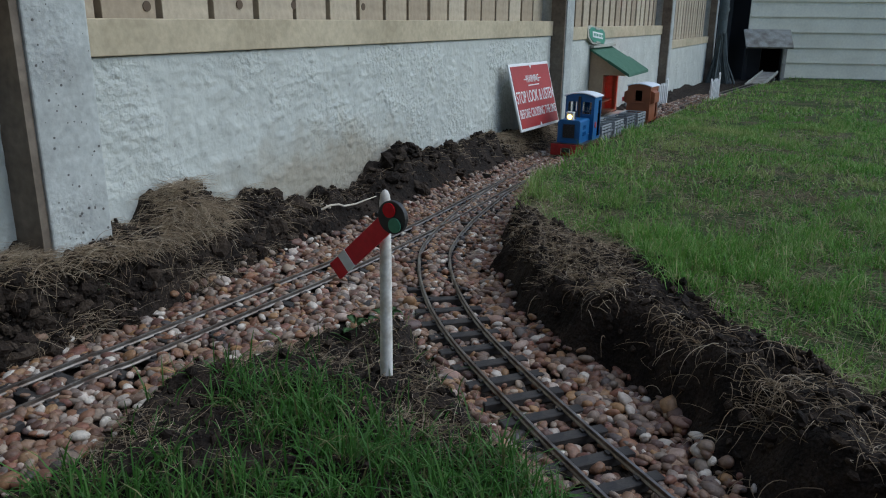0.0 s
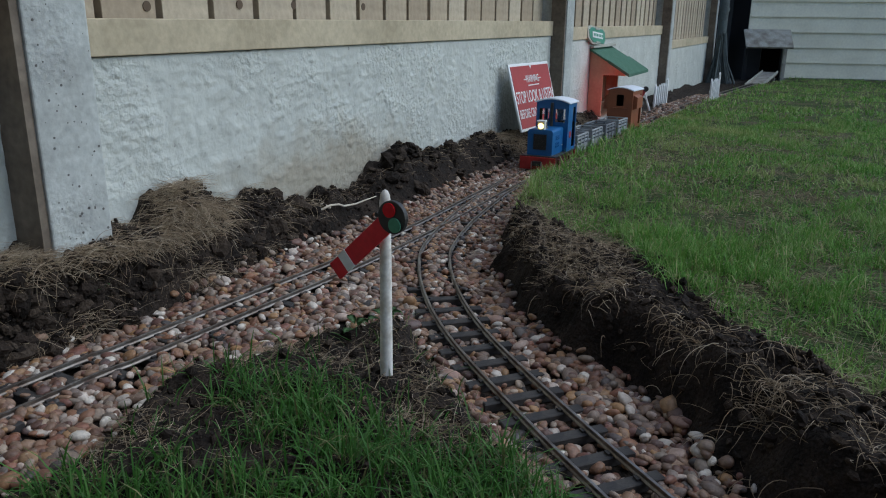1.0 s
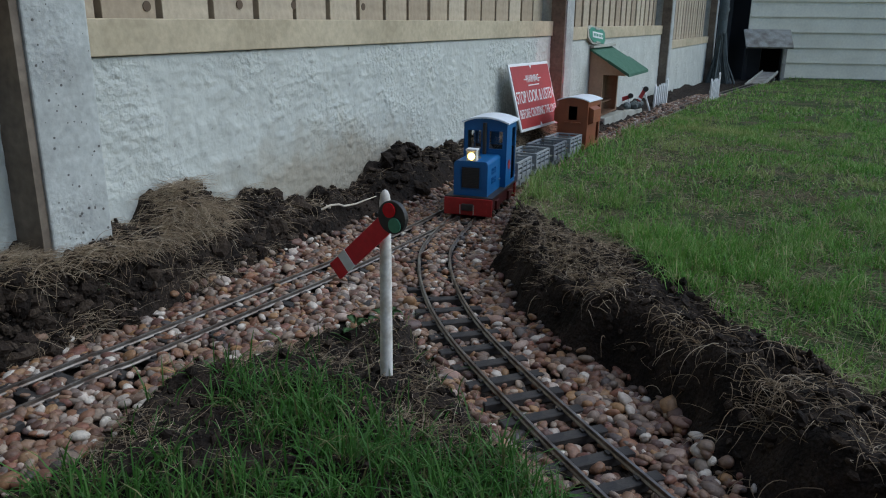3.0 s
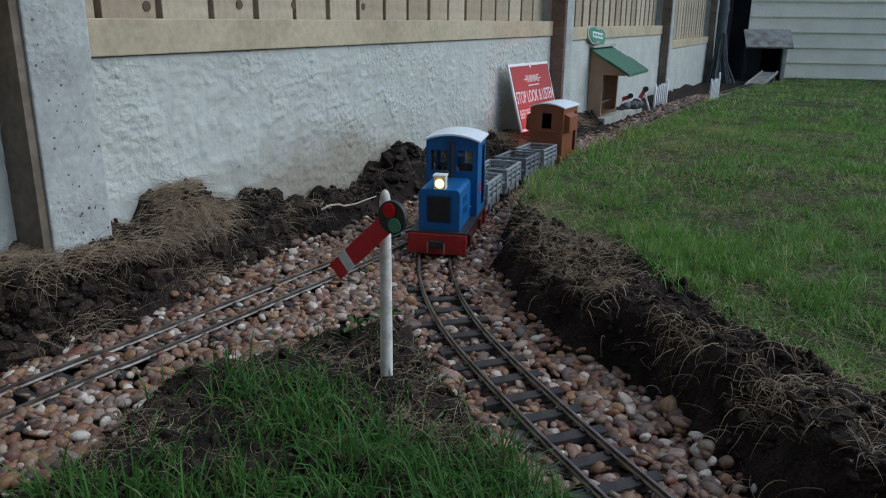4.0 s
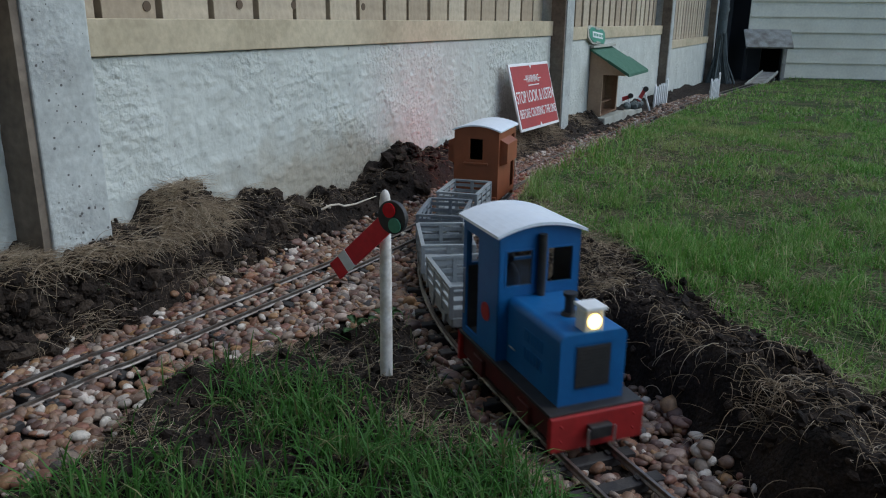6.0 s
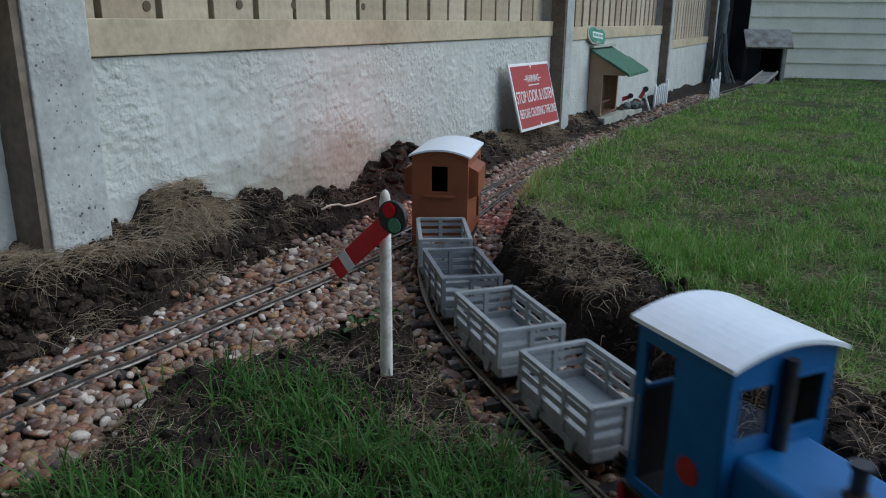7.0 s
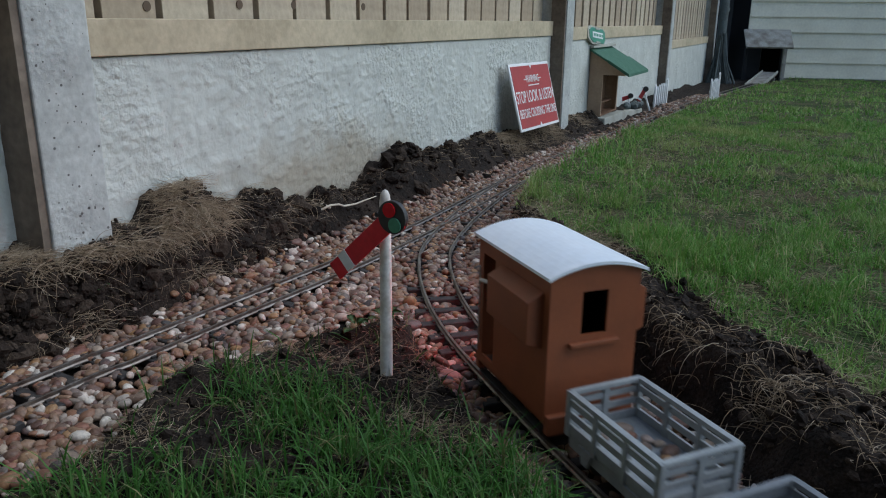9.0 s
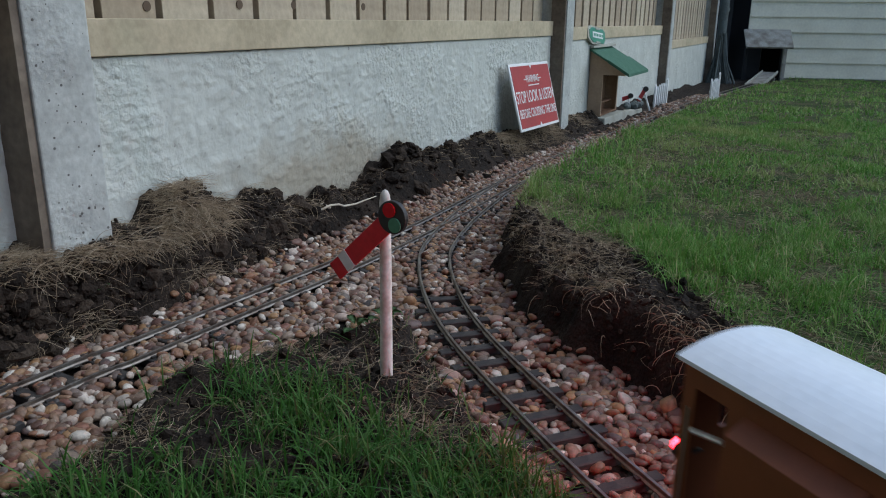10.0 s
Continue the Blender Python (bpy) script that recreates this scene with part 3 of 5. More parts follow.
def build_locomotive():
    # local: front towards +x, rail top at z = 0, middle of the wheelbase at x = 0
    L = thing("locomotive", "blue narrow-gauge model diesel locomotive with red frames, white roof", "locomotive")
    H = 0.0995
    for s, nm in ((1, "front"), (-1, "rear")):
        b = part("buffer_beam", box(s * H - 0.003, s * H + 0.003, -0.046, 0.046, 0.003, 0.035), "red", L, "red buffer beam", bevel=0.0008)
        for y in (-0.036, 0.036):
            for z in (0.013, 0.027):
                bm = bmesh.new()
                bmesh.ops.create_uvsphere(bm, u_segments=8, v_segments=6, radius=0.0012, matrix=Matrix.Translation((s * (H + 0.003), y, z)))
                part("rivet", bm, "red", b)
        part("buffer_block", box(s * (H + 0.003) - 0.001, s * (H + 0.010), -0.011, 0.011, 0.013, 0.025), "black", b, "black coupling block", bevel=0.001)
        for y in (-0.013, 0.013):
            part("chain_hook", rod((s * (H + 0.010), y, 0.006), (s * (H + 0.010), y, 0.024), 0.0011, n=6), "steel", b)
    for y in (-0.040, 0.040):
        f = part("side_frame", box(-H + 0.003, H - 0.003, y - 0.002, y + 0.002, 0.010, 0.034), "darkred", L, "dark red side frame", bevel=0.0006)
        for x in (-0.05, 0.05):
            part("axle_box", box(x - 0.011, x + 0.011, y - 0.006 if y < 0 else y, y if y < 0 else y + 0.006, 0.008, 0.026), "darkred", f, bevel=0.001)
    part("footplate", box(-H, H, -0.046, 0.046, 0.034, 0.0375), "black", L, bevel=0.0006)
    for x in (-0.05, 0.05):
        wheelset(L, x, r=0.0145)
    # bonnet
    b0, b1, bw, bt = -0.012, 0.088, 0.0325, 0.1025
    ns = 8
    prof = [(-bw, 0.0375)] + [(-bw + 0.007 - 0.007 * math.cos(i / ns * 1.5708), bt - 0.007 + 0.007 * math.sin(i / ns * 1.5708)) for i in range(ns + 1)]
    prof += [(-u, v) for u, v in prof[::-1]]
    bon = part("bonnet", prism(prof, b0, b1, "x"), "blue", L, "blue painted bonnet")
    g = part("grille", pierced([-0.020, -0.0165, 0.0165, 0.020], [0.049, 0.0525, 0.0905, 0.094], [(-0.0165, 0.0165, 0.0525, 0.0905)], 0.002), "blue", bon, "radiator frame", m=pose(b1, 0, 0, 0, 0, 90))
    part("mesh_plate", box(b1 - 0.0005, b1 + 0.0006, -0.0168, 0.0168, 0.0522, 0.0908), "grille", bon, "black radiator grille")
    for i in range(12):
        z = 0.0545 + i * 0.003
        part("grille_bar", box(b1 + 0.0006, b1 + 0.0013, -0.0165, 0.0165, z, z + 0.0009), "black", g, m=Matrix.Rotation(radians(-90), 4, "Z") @ Matrix.Translation((-b1, 0, 0)))
    for s in (-1, 1):
        for row in range(2):
            for i in range(6):
                x = 0.012 + i * 0.0062
                z = 0.074 if row else 0.056
                part("louvre", box(x, x + 0.0026, s * bw - 0.0010, s * bw + 0.0010, z, z + 0.012), "blue", bon, m=pose(0.012, 0, 0), bevel=0.0004)
        part("handrail", rod((0.0, s * (bw + 0.003), 0.058), (0.010, s * (bw + 0.003), 0.058), 0.0009, n=8), "steel", bon)
    part("filler_cap", rod((0.045, 0, bt - 0.001), (0.045, 0, bt + 0.003), 0.0085, n=18, r2=0.0065), "black", bon)
    st = part("exhaust_stack", rod((0.045, 0, bt + 0.003), (0.045, 0, bt + 0.018), 0.0048, n=16), "black", bon, "black exhaust stack")
    part("stack_cap", rod((0.045, 0, bt + 0.018), (0.045, 0, bt + 0.021), 0.0066, n=16), "black", st)
    # headlamp
    hl = part("headlamp", box(0.070, 0.086, -0.0095, 0.0095, bt - 0.001, bt + 0.019), "lampbox", L, "cream square headlamp, lit", bevel=0.0015)
    part("lamp_hood", box(0.068, 0.089, -0.0105, 0.0105, bt + 0.019, bt + 0.0225), "white", hl, bevel=0.0008)
    bm = bmesh.new()
    bmesh.ops.create_uvsphere(bm, u_segments=16, v_segments=10, radius=0.0068, matrix=Matrix.Translation((0.0858, 0, bt + 0.0090)) @ Matrix.Diagonal((0.4, 1, 1, 1)))
    part("lens", bm, "headlight", hl, "glowing yellow lens", smooth=True)
    # cab
    c0, c1, cw, eave, crown = -0.097, -0.013, 0.0435, 0.162, 0.010
    cab = part("cab", box(c0, c1, -cw, cw, 0.0376, 0.0395), "blue", L, "blue cab with arched ends and windows")
    us = [cw * (i / 12 * 2 - 1) for i in range(13)] + [-0.036, -0.0075, 0.0075, 0.036]
    us = sorted(set(round(u, 5) for u in us))
    top = lambda u: eave + crown * (1 - (u / cw) ** 2)
    for x, nm in ((c1 - 0.0022, "cab_front"), (c0, "cab_back")):
        ob = part(nm, pierced(us, [0.0395, 0.112, 0.148, eave], [(-0.036, -0.0075, 0.112, 0.148), (0.0075, 0.036, 0.112, 0.148)], 0.0022, top), "blue", cab, m=pose(x + 0.0022, 0, 0, 0, 0, 90))
        for s in (-1, 1):
            gp = part("window", pierced([-0.0152, -0.0134, 0.0134, 0.0152], [0.1110, 0.1128, 0.1472, 0.1490], [(-0.0134, 0.0134, 0.1128, 0.1472)], 0.0032), "blue", ob, m=pose(s * 0.02175, -0.0005, 0))
            pane = part("pane", box(-0.0142, 0.0142, 0.0006, 0.0012, 0.1122, 0.1478), "glass", gp)
            pane.visible_shadow = False
    xs = [c0, c0 + 0.008, c0 + 0.038, c1]
    for s in (-1, 1):
        holes = [(c0 + 0.008, c0 + 0.038, 0.045, 0.150)]
        sd = part("cab_side", pierced(xs, [0.0395, 0.045, 0.150, eave], holes, 0.0022), "blue", cab, m=pose(0, s * cw - (0.0022 if s > 0 else 0), 0))
        part("name_plate", rod((c0 + 0.058, -0.0008 if s < 0 else 0.0021, 0.080), (c0 + 0.058, 0.0001 if s < 0 else 0.003, 0.080), 0.0095, n=24), "red", sd, "round red works plate")
        # added black panel inside the cab side, darkens the interior by its colour
        part("lining", box(c0 + 0.040, c1 - 0.004, 0.0028 if s < 0 else -0.0016, 0.0038 if s < 0 else -0.0006, 0.0396, eave - 0.004), "black", sd)
        part("grab_rail", rod((c0 + 0.008, s * 0.003 + 0.001, 0.06), (c0 + 0.008, s * 0.003 + 0.001, 0.11), 0.0009, n=6), "steel", sd)
    rf = part("roof", roof_shell(0.094, 0.095, crown, 0.003), "roof_sky_white", L, "white arched cab roof", m=pose((c0 + c1) / 2, 0, eave + 0.0025))
    part("exhaust_pipe", rod((c1 + 0.004, 0, bt), (c1 + 0.004, 0, eave + 0.001), 0.0042, n=12), "black", L, "black vertical exhaust pipe on the cab")
    # cab interior with a seated figure; black panels carry the shade in their colour
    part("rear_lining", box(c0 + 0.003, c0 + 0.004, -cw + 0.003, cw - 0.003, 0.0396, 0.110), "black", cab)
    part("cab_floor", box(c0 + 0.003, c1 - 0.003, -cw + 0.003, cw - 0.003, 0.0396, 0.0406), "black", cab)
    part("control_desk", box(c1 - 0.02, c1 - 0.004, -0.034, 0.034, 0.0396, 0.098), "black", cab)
    bm = bmesh.new()
    bmesh.ops.create_icosphere(bm, subdivisions=2, radius=0.016, matrix=Matrix.Translation((-0.062, -0.012, 0.092)) @ Matrix.Diagonal((0.8, 1.1, 2.0, 1)))
    bmesh.ops.create_icosphere(bm, subdivisions=2, radius=0.009, matrix=Matrix.Translation((-0.060, -0.012, 0.130)) @ Matrix.Diagonal((1, 0.9, 1.15, 1)))
    part("driver_doll", bm, "figure", L, "plain grey driver doll", smooth=True)
    coupler(L, -H, -1)
    return L


def build_wagon(material):
    W = thing("open_wagon", "grey slatted open model wagon with empty floor", "wagon", "open wagons behind the locomotive")
    hl, hw, z0, z1 = 0.0570, 0.0345, 0.024, 0.0645
    t = 0.0024
    part("floor", box(-hl, hl, -hw, hw, z0, z0 + 0.004), "grey", W, bevel=0.0006)
    for s in (-1, 1):
        part("sole_bar", box(-hl, hl, s * 0.0305 - 0.003, s * 0.0305 + 0.003, 0.013, z0), material, W, bevel=0.0006)
        part("end_sill", box(s * hl - 0.002, s * hl + 0.002, -hw + 0.002, hw - 0.002, 0.014, z0 + 0.001), material, W, bevel=0.0006)
    rails = [(z0 + 0.003, z0 + 0.0115), (z0 + 0.0165, z0 + 0.0225), (z0 + 0.0275, z0 + 0.033), (z1 - 0.004, z1)]
    for s in (-1, 1):
        for k, (a, b) in enumerate(rails):
            th = 0.0016 if k == 3 else 0
            part("slat", box(-hl, hl, s * hw - t / 2 - th, s * hw + t / 2 + th, a, b), material, W, bevel=0.0004)
            part("end_slat", box(s * hl - t / 2 - th, s * hl + t / 2 + th, -hw, hw, a + 0.0001, b + 0.0001), material, W, bevel=0.0004)
        for x in (-hl, -hl / 3, hl / 3, hl):
            part("stanchion", box(x - 0.0028, x + 0.0028, s * hw - 0.0026, s * hw + 0.0026, z0, z1 - 0.0005), material, W, bevel=0.0004)
        part("end_stanchion", box(s * hl - 0.0024, s * hl + 0.0024, -0.0028, 0.0028, z0, z1 - 0.0005), material, W, bevel=0.0004)
    part("underframe", box(-hl + 0.004, hl - 0.004, -0.0270, 0.0270, 0.0075, 0.0195), "black", W, "black underframe", bevel=0.001)
    for x in (-0.030, 0.030):
        wheelset(W, x)
        for s in (-1, 1):
            g = prism([(-0.009, z0), (0.009, z0), (0.004, 0.010), (-0.004, 0.010)], s * 0.0352 - 0.0012, s * 0.0352 + 0.0012)
            part("axle_guard", g, material, W, m=pose(x, 0, 0))
    coupler(W, hl, 1)
    coupler(W, -hl, -1)
    return W


def build_brake_van():
    V = thing("brake_van", "brown wooden model guard van with white arched roof", "brake van")
    hl, hw, z0, eave, crown = 0.068, 0.0435, 0.022, 0.1545, 0.010
    t = 0.0026
    body = part("floor", box(-hl, hl, -hw, hw, z0, z0 + 0.004), "brown", V)
    top = lambda u: eave + crown * (1 - (u / hw) ** 2) - 0.001
    us = sorted(set([round(hw * (i / 12 * 2 - 1), 5) for i in range(13)] + [-0.0125, 0.0125]))
    # ends: one small window each, a ledge below it
    for s, nm in ((1, "end_wall"), (-1, "end_wall")):
        e = part(nm, pierced(us, [z0, 0.100, 0.139, eave], [(-0.0125, 0.0125, 0.100, 0.139)], t, top), "brown", V, m=pose(s * hl + (t if s > 0 else 0), 0, 0, 0, 0, 90))
        part("ledge", box(-0.024, 0.024, -0.0045 if s > 0 else t, 0.0 if s > 0 else t + 0.0045, 0.0905, 0.0945), "brown", e, bevel=0.0006)
    xs = [-hl, -hl + 0.008, -hl + 0.034, -0.018, 0.042, hl]
    for s in (-1, 1):
        sd = part("side_wall", pierced(xs, [z0, z0 + 0.010, 0.138, eave], [(-hl + 0.008, -hl + 0.034, z0 + 0.010, 0.138)], t), "brown", V, "brown side with an open doorway", m=pose(0, s * hw - (t if s > 0 else 0), 0))
        o = s * 0.015
        bm = prism([(0, 0.088), (o, 0.094), (o, 0.131), (0, 0.139)], -0.020, 0.060, "x")
        dk = part("side_lookout", bm, "brown", V, "boxed side lookout", m=pose(0, s * hw, 0), bevel=0.0006)
        part("handrail", rod((-hl + 0.006, s * (hw + 0.003), 0.045), (-hl + 0.006, s * (hw + 0.003), 0.125), 0.0009, n=6), "steel", sd, m=pose(0, -s * hw + (t if s > 0 else 0), 0))
        part("step_board", box(-hl + 0.004, hl - 0.004, s * 0.040 - 0.004, s * 0.040 + 0.004, 0.010, 0.0125), "black", V, bevel=0.0004)
        part("sole_bar", box(-hl, hl, s * 0.026 - 0.003, s * 0.026 + 0.003, 0.012, z0), "black", V)
    for s in (-1, 1):
        part("buffer_beam", box(s * (hl + 0.004) - 0.004, s * (hl + 0.004) + 0.004, -hw + 0.001, hw - 0.001, 0.012, 0.030), "brown", V, bevel=0.001)
    part("roof", roof_shell(0.150, 0.095, crown, 0.0028), "roof_sky_white", V, "white arched roof", m=pose(0, 0, eave + 0.001))
    # lit red tail lamp on the rear end
    tilt = pose(-hl - 0.002, -0.030, 0.080, 0, 24, 0)
    tl = part("tail_lamp", rod((0, 0, 0), (-0.011, 0, 0), 0.0090, n=18), "black", V, "black tail lamp with glowing red lens", m=tilt)
    bm = bmesh.new()
    bmesh.ops.create_uvsphere(bm, u_segments=18, v_segments=12, radius=0.0080, matrix=Matrix.Translation((-0.0112, 0, 0)) @ Matrix.Diagonal((0.55, 1, 1, 1)))
    part("lens", bm, "taillight", tl, "glowing red lens", smooth=True)
    # added black panels inside, one behind the doorway: interior shade put into colour
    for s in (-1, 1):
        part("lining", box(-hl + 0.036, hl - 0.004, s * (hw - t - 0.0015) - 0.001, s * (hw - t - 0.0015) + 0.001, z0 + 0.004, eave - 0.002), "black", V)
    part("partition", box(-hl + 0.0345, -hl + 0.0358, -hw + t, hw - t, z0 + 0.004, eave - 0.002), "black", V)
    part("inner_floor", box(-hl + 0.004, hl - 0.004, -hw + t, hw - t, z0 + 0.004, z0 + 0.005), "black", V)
    for x in (-0.040, 0.040):
        wheelset(V, x)
        for s in (-1, 1):
            part("axle_guard", prism([(-0.010, z0), (0.010, z0), (0.004, 0.010), (-0.004, 0.010)], s * 0.032 - 0.0012, s * 0.032 + 0.0012), "black", V, m=pose(x, 0, 0))
    coupler(V, hl + 0.006, 1)
    bm = bmesh.new()
    bmesh.ops.create_icosphere(bm, subdivisions=2, radius=0.011, matrix=Matrix.Translation((-hl - 0.014, 0.030, 0.088)) @ Matrix.Diagonal((0.9, 1.1, 2.4, 1)))
    bmesh.ops.create_icosphere(bm, subdivisions=2, radius=0.0085, matrix=Matrix.Translation((-hl - 0.014, 0.034, 0.122)))
    rod((-hl - 0.014, 0.026, 0.026), (-hl - 0.014, 0.026, 0.075), 0.006, bm, 10)
    part("guard_doll", bm, "figure", V, "plain dark blue guard doll", smooth=True)
    part("rear_step", box(-hl - 0.026, -hl - 0.004, -hw + 0.004, hw - 0.004, 0.0225, 0.026), "black", V)
    part("lever", rod((-hl + 0.012, -hw - 0.004, 0.112), (-hl + 0.036, -hw - 0.002, 0.116), 0.0022, n=8), "steel", V, "pale brake lever")
    return V


locomotive = build_locomotive()
wagons = [build_wagon("grey")]
wagons.append(copy_thing(wagons[0], Matrix()))
wagons.append(build_wagon("darkgrey"))
wagons.append(copy_thing(wagons[0], Matrix()))
van = build_brake_van()


def build_load(seed, n, material, label, name):
    """A few loose pieces that lie on a wagon floor and ride with it."""
    r = random.Random(seed)
    bm = bmesh.new()
    for k in range(n):
        q = r.uniform(0.004, 0.008)
        bmesh.ops.create_icosphere(bm, subdivisions=2, radius=q, matrix=Matrix.Translation((r.uniform(-0.045, 0.045), r.uniform(-0.024, 0.024), 0.0277 + q * 0.5)) @ Euler((0, 0, r.uniform(0, 6))).to_matrix().to_4x4() @ Matrix.Diagonal((1.3, 0.9, 0.55, 1)))
    for v in bm.verts:
        v.co += v.normal * 0.001 * noise.noise(v.co * 300)
    return tagged(part(name, bm, material, None, smooth=True), label, "load", kind="stuff")


pebble_load = build_load(4, 12, "pebble", "few loose brown pebbles on the wagon floor", "pebble_load")
leaf_load = build_load(6, 6, "pale", "few pale stones on the wagon floor", "stone_load")


# ---- things by the line ----
def build_signal():
    S = thing("semaphore_signal", "white wooden signal post with lowered red arm", "signal", m=pose(0.5745, 0.334, 0.018, 0.3, -0.3, 0))
    n = 12
    bm = bmesh.new()
    prev = None
    for z, r in ((-0.05, 0.0060), (0.0, 0.0060), (0.06, 0.0058), (0.128, 0.0054), (0.18, 0.0050), (0.186, 0.0042), (0.1895, 0.0024), (0.1905, 0.0006)):
        ring = [bm.verts.new((r * math.cos(k / n * 6.2832), r * math.sin(k / n * 6.2832), z)) for k in range(n)]
        if prev:
            for k in range(n):
                bm.faces.new((prev[k], prev[(k + 1) % n], ring[(k + 1) % n], ring[k]))
        prev = ring
    bm.faces.new(prev)
    part("post", bm, "postwhite", S, "chipped white round post", smooth=True)
    # spectacle and arm on the face towards the viewer, arm lowered
    disc_m = pose(0, 0, 0.1700, 0, 0, -98) @ Matrix.Translation((0.0165, -0.0100, 0))
    disc = part("spectacle", rod((0, -0.0025, 0), (0, 0.0025, 0), 0.0150, n=28), "black", S, "black round spectacle plate", m=disc_m, bevel=0.0006)
    part("red_lens", rod((-0.002, -0.0040, 0.0064), (-0.002, -0.0020, 0.0064), 0.0066, n=20), "lensred", disc, "red lens")
    part("green_lens", rod((0.004, -0.0040, -0.0064), (0.004, -0.0020, -0.0064), 0.0066, n=20), "lensgreen", disc, "green lens")
    arm = part("arm", box(-0.094, -0.006, -0.0016, 0.0016, -0.0090, 0.0090), "armred", S, "red arm with a white band", m=disc_m @ pose(0, 0, 0, 0, -43, 0), bevel=0.0005)
    part("white_band", box(-0.079, -0.068, -0.0023, 0.0021, -0.0091, 0.0091), "white", arm)
    part("pivot", rod((-0.0165, -0.003, 0), (-0.0165, 0.0100, 0), 0.0022, n=10), "black", S, m=disc_m)


build_signal()


def text_mesh(words, size, material, parent, m, name="lettering", extrude=0.0006, squeeze=1.0):
    cu = bpy.data.curves.new(name, "FONT")
    cu.body, cu.size, cu.align_x, cu.align_y, cu.extrude = words, size, "CENTER", "CENTER", extrude
    tmp = new("tmp_text", cu)
    me = bpy.data.meshes.new_from_object(tmp.evaluated_get(bpy.context.evaluated_depsgraph_get()))
    bpy.data.objects.remove(tmp)
    bpy.data.curves.remove(cu)
    me.transform(Matrix.Diagonal((squeeze, 1, 1, 1)))
    me.materials.clear()
    me.materials.append(M[material])
    ob = new(name, me)
    ob.parent = parent
    ob.matrix_basis = m
    return ob


def build_warning_sign():
    a, b = Vector((2.005, 0.722, 0.052)), Vector((2.30, 0.706, 0.050))
    u = (b - a).normalized()
    up = (Vector((2.0, 0.772, 0.232)) - a)
    up = (up - u * up.dot(u)).normalized()
    nrm = u.cross(up)
    m = Matrix((u, up, nrm)).transposed().to_4x4()
    m.translation = (a + b) / 2
    w, h = (b - a).length, 0.190
    S = thing("warning_sign", "red enamel warning sign with white raised lettering, leaning on the wall", "sign", m=m)
    part("plate", box(-w / 2, w / 2, 0, h, -0.006, 0), "white", S, "white edged plate", bevel=0.002)
    face = part("field", box(-w / 2 + 0.008, w / 2 - 0.008, 0.008, h - 0.008, 0.0, 0.0012), "signred", S, "red field")
    part("bar", box(-0.040, 0.040, h - 0.066, h - 0.063, 0.0012, 0.002), "white", S)
    for s in (-1, 1):
        part("bar", box(s * 0.054 - 0.010, s * 0.054 + 0.010, h - 0.048, h - 0.0455, 0.0012, 0.002), "white", S)
    text_mesh("WARNING", 0.030, "white", S, pose(0, h - 0.047, 0.0014), squeeze=0.68)
    text_mesh("STOP LOOK & LISTEN", 0.048, "white", S, pose(0, h - 0.097, 0.0014), squeeze=0.60)
    text_mesh("BEFORE CROSSING THE LINE", 0.036, "white", S, pose(0, h - 0.143, 0.0014), squeeze=0.585)
    for y in (0.010, h - 0.010):
        part("fixing_tab", prism([(-0.010, y - 0.006 * (1 if y < 0.1 else -1)), (0.010, y - 0.006 * (1 if y < 0.1 else -1)), (0, y + 0.007 * (1 if y < 0.1 else -1))], 0.0012, 0.002, "z"), "white", S)


build_warning_sign()


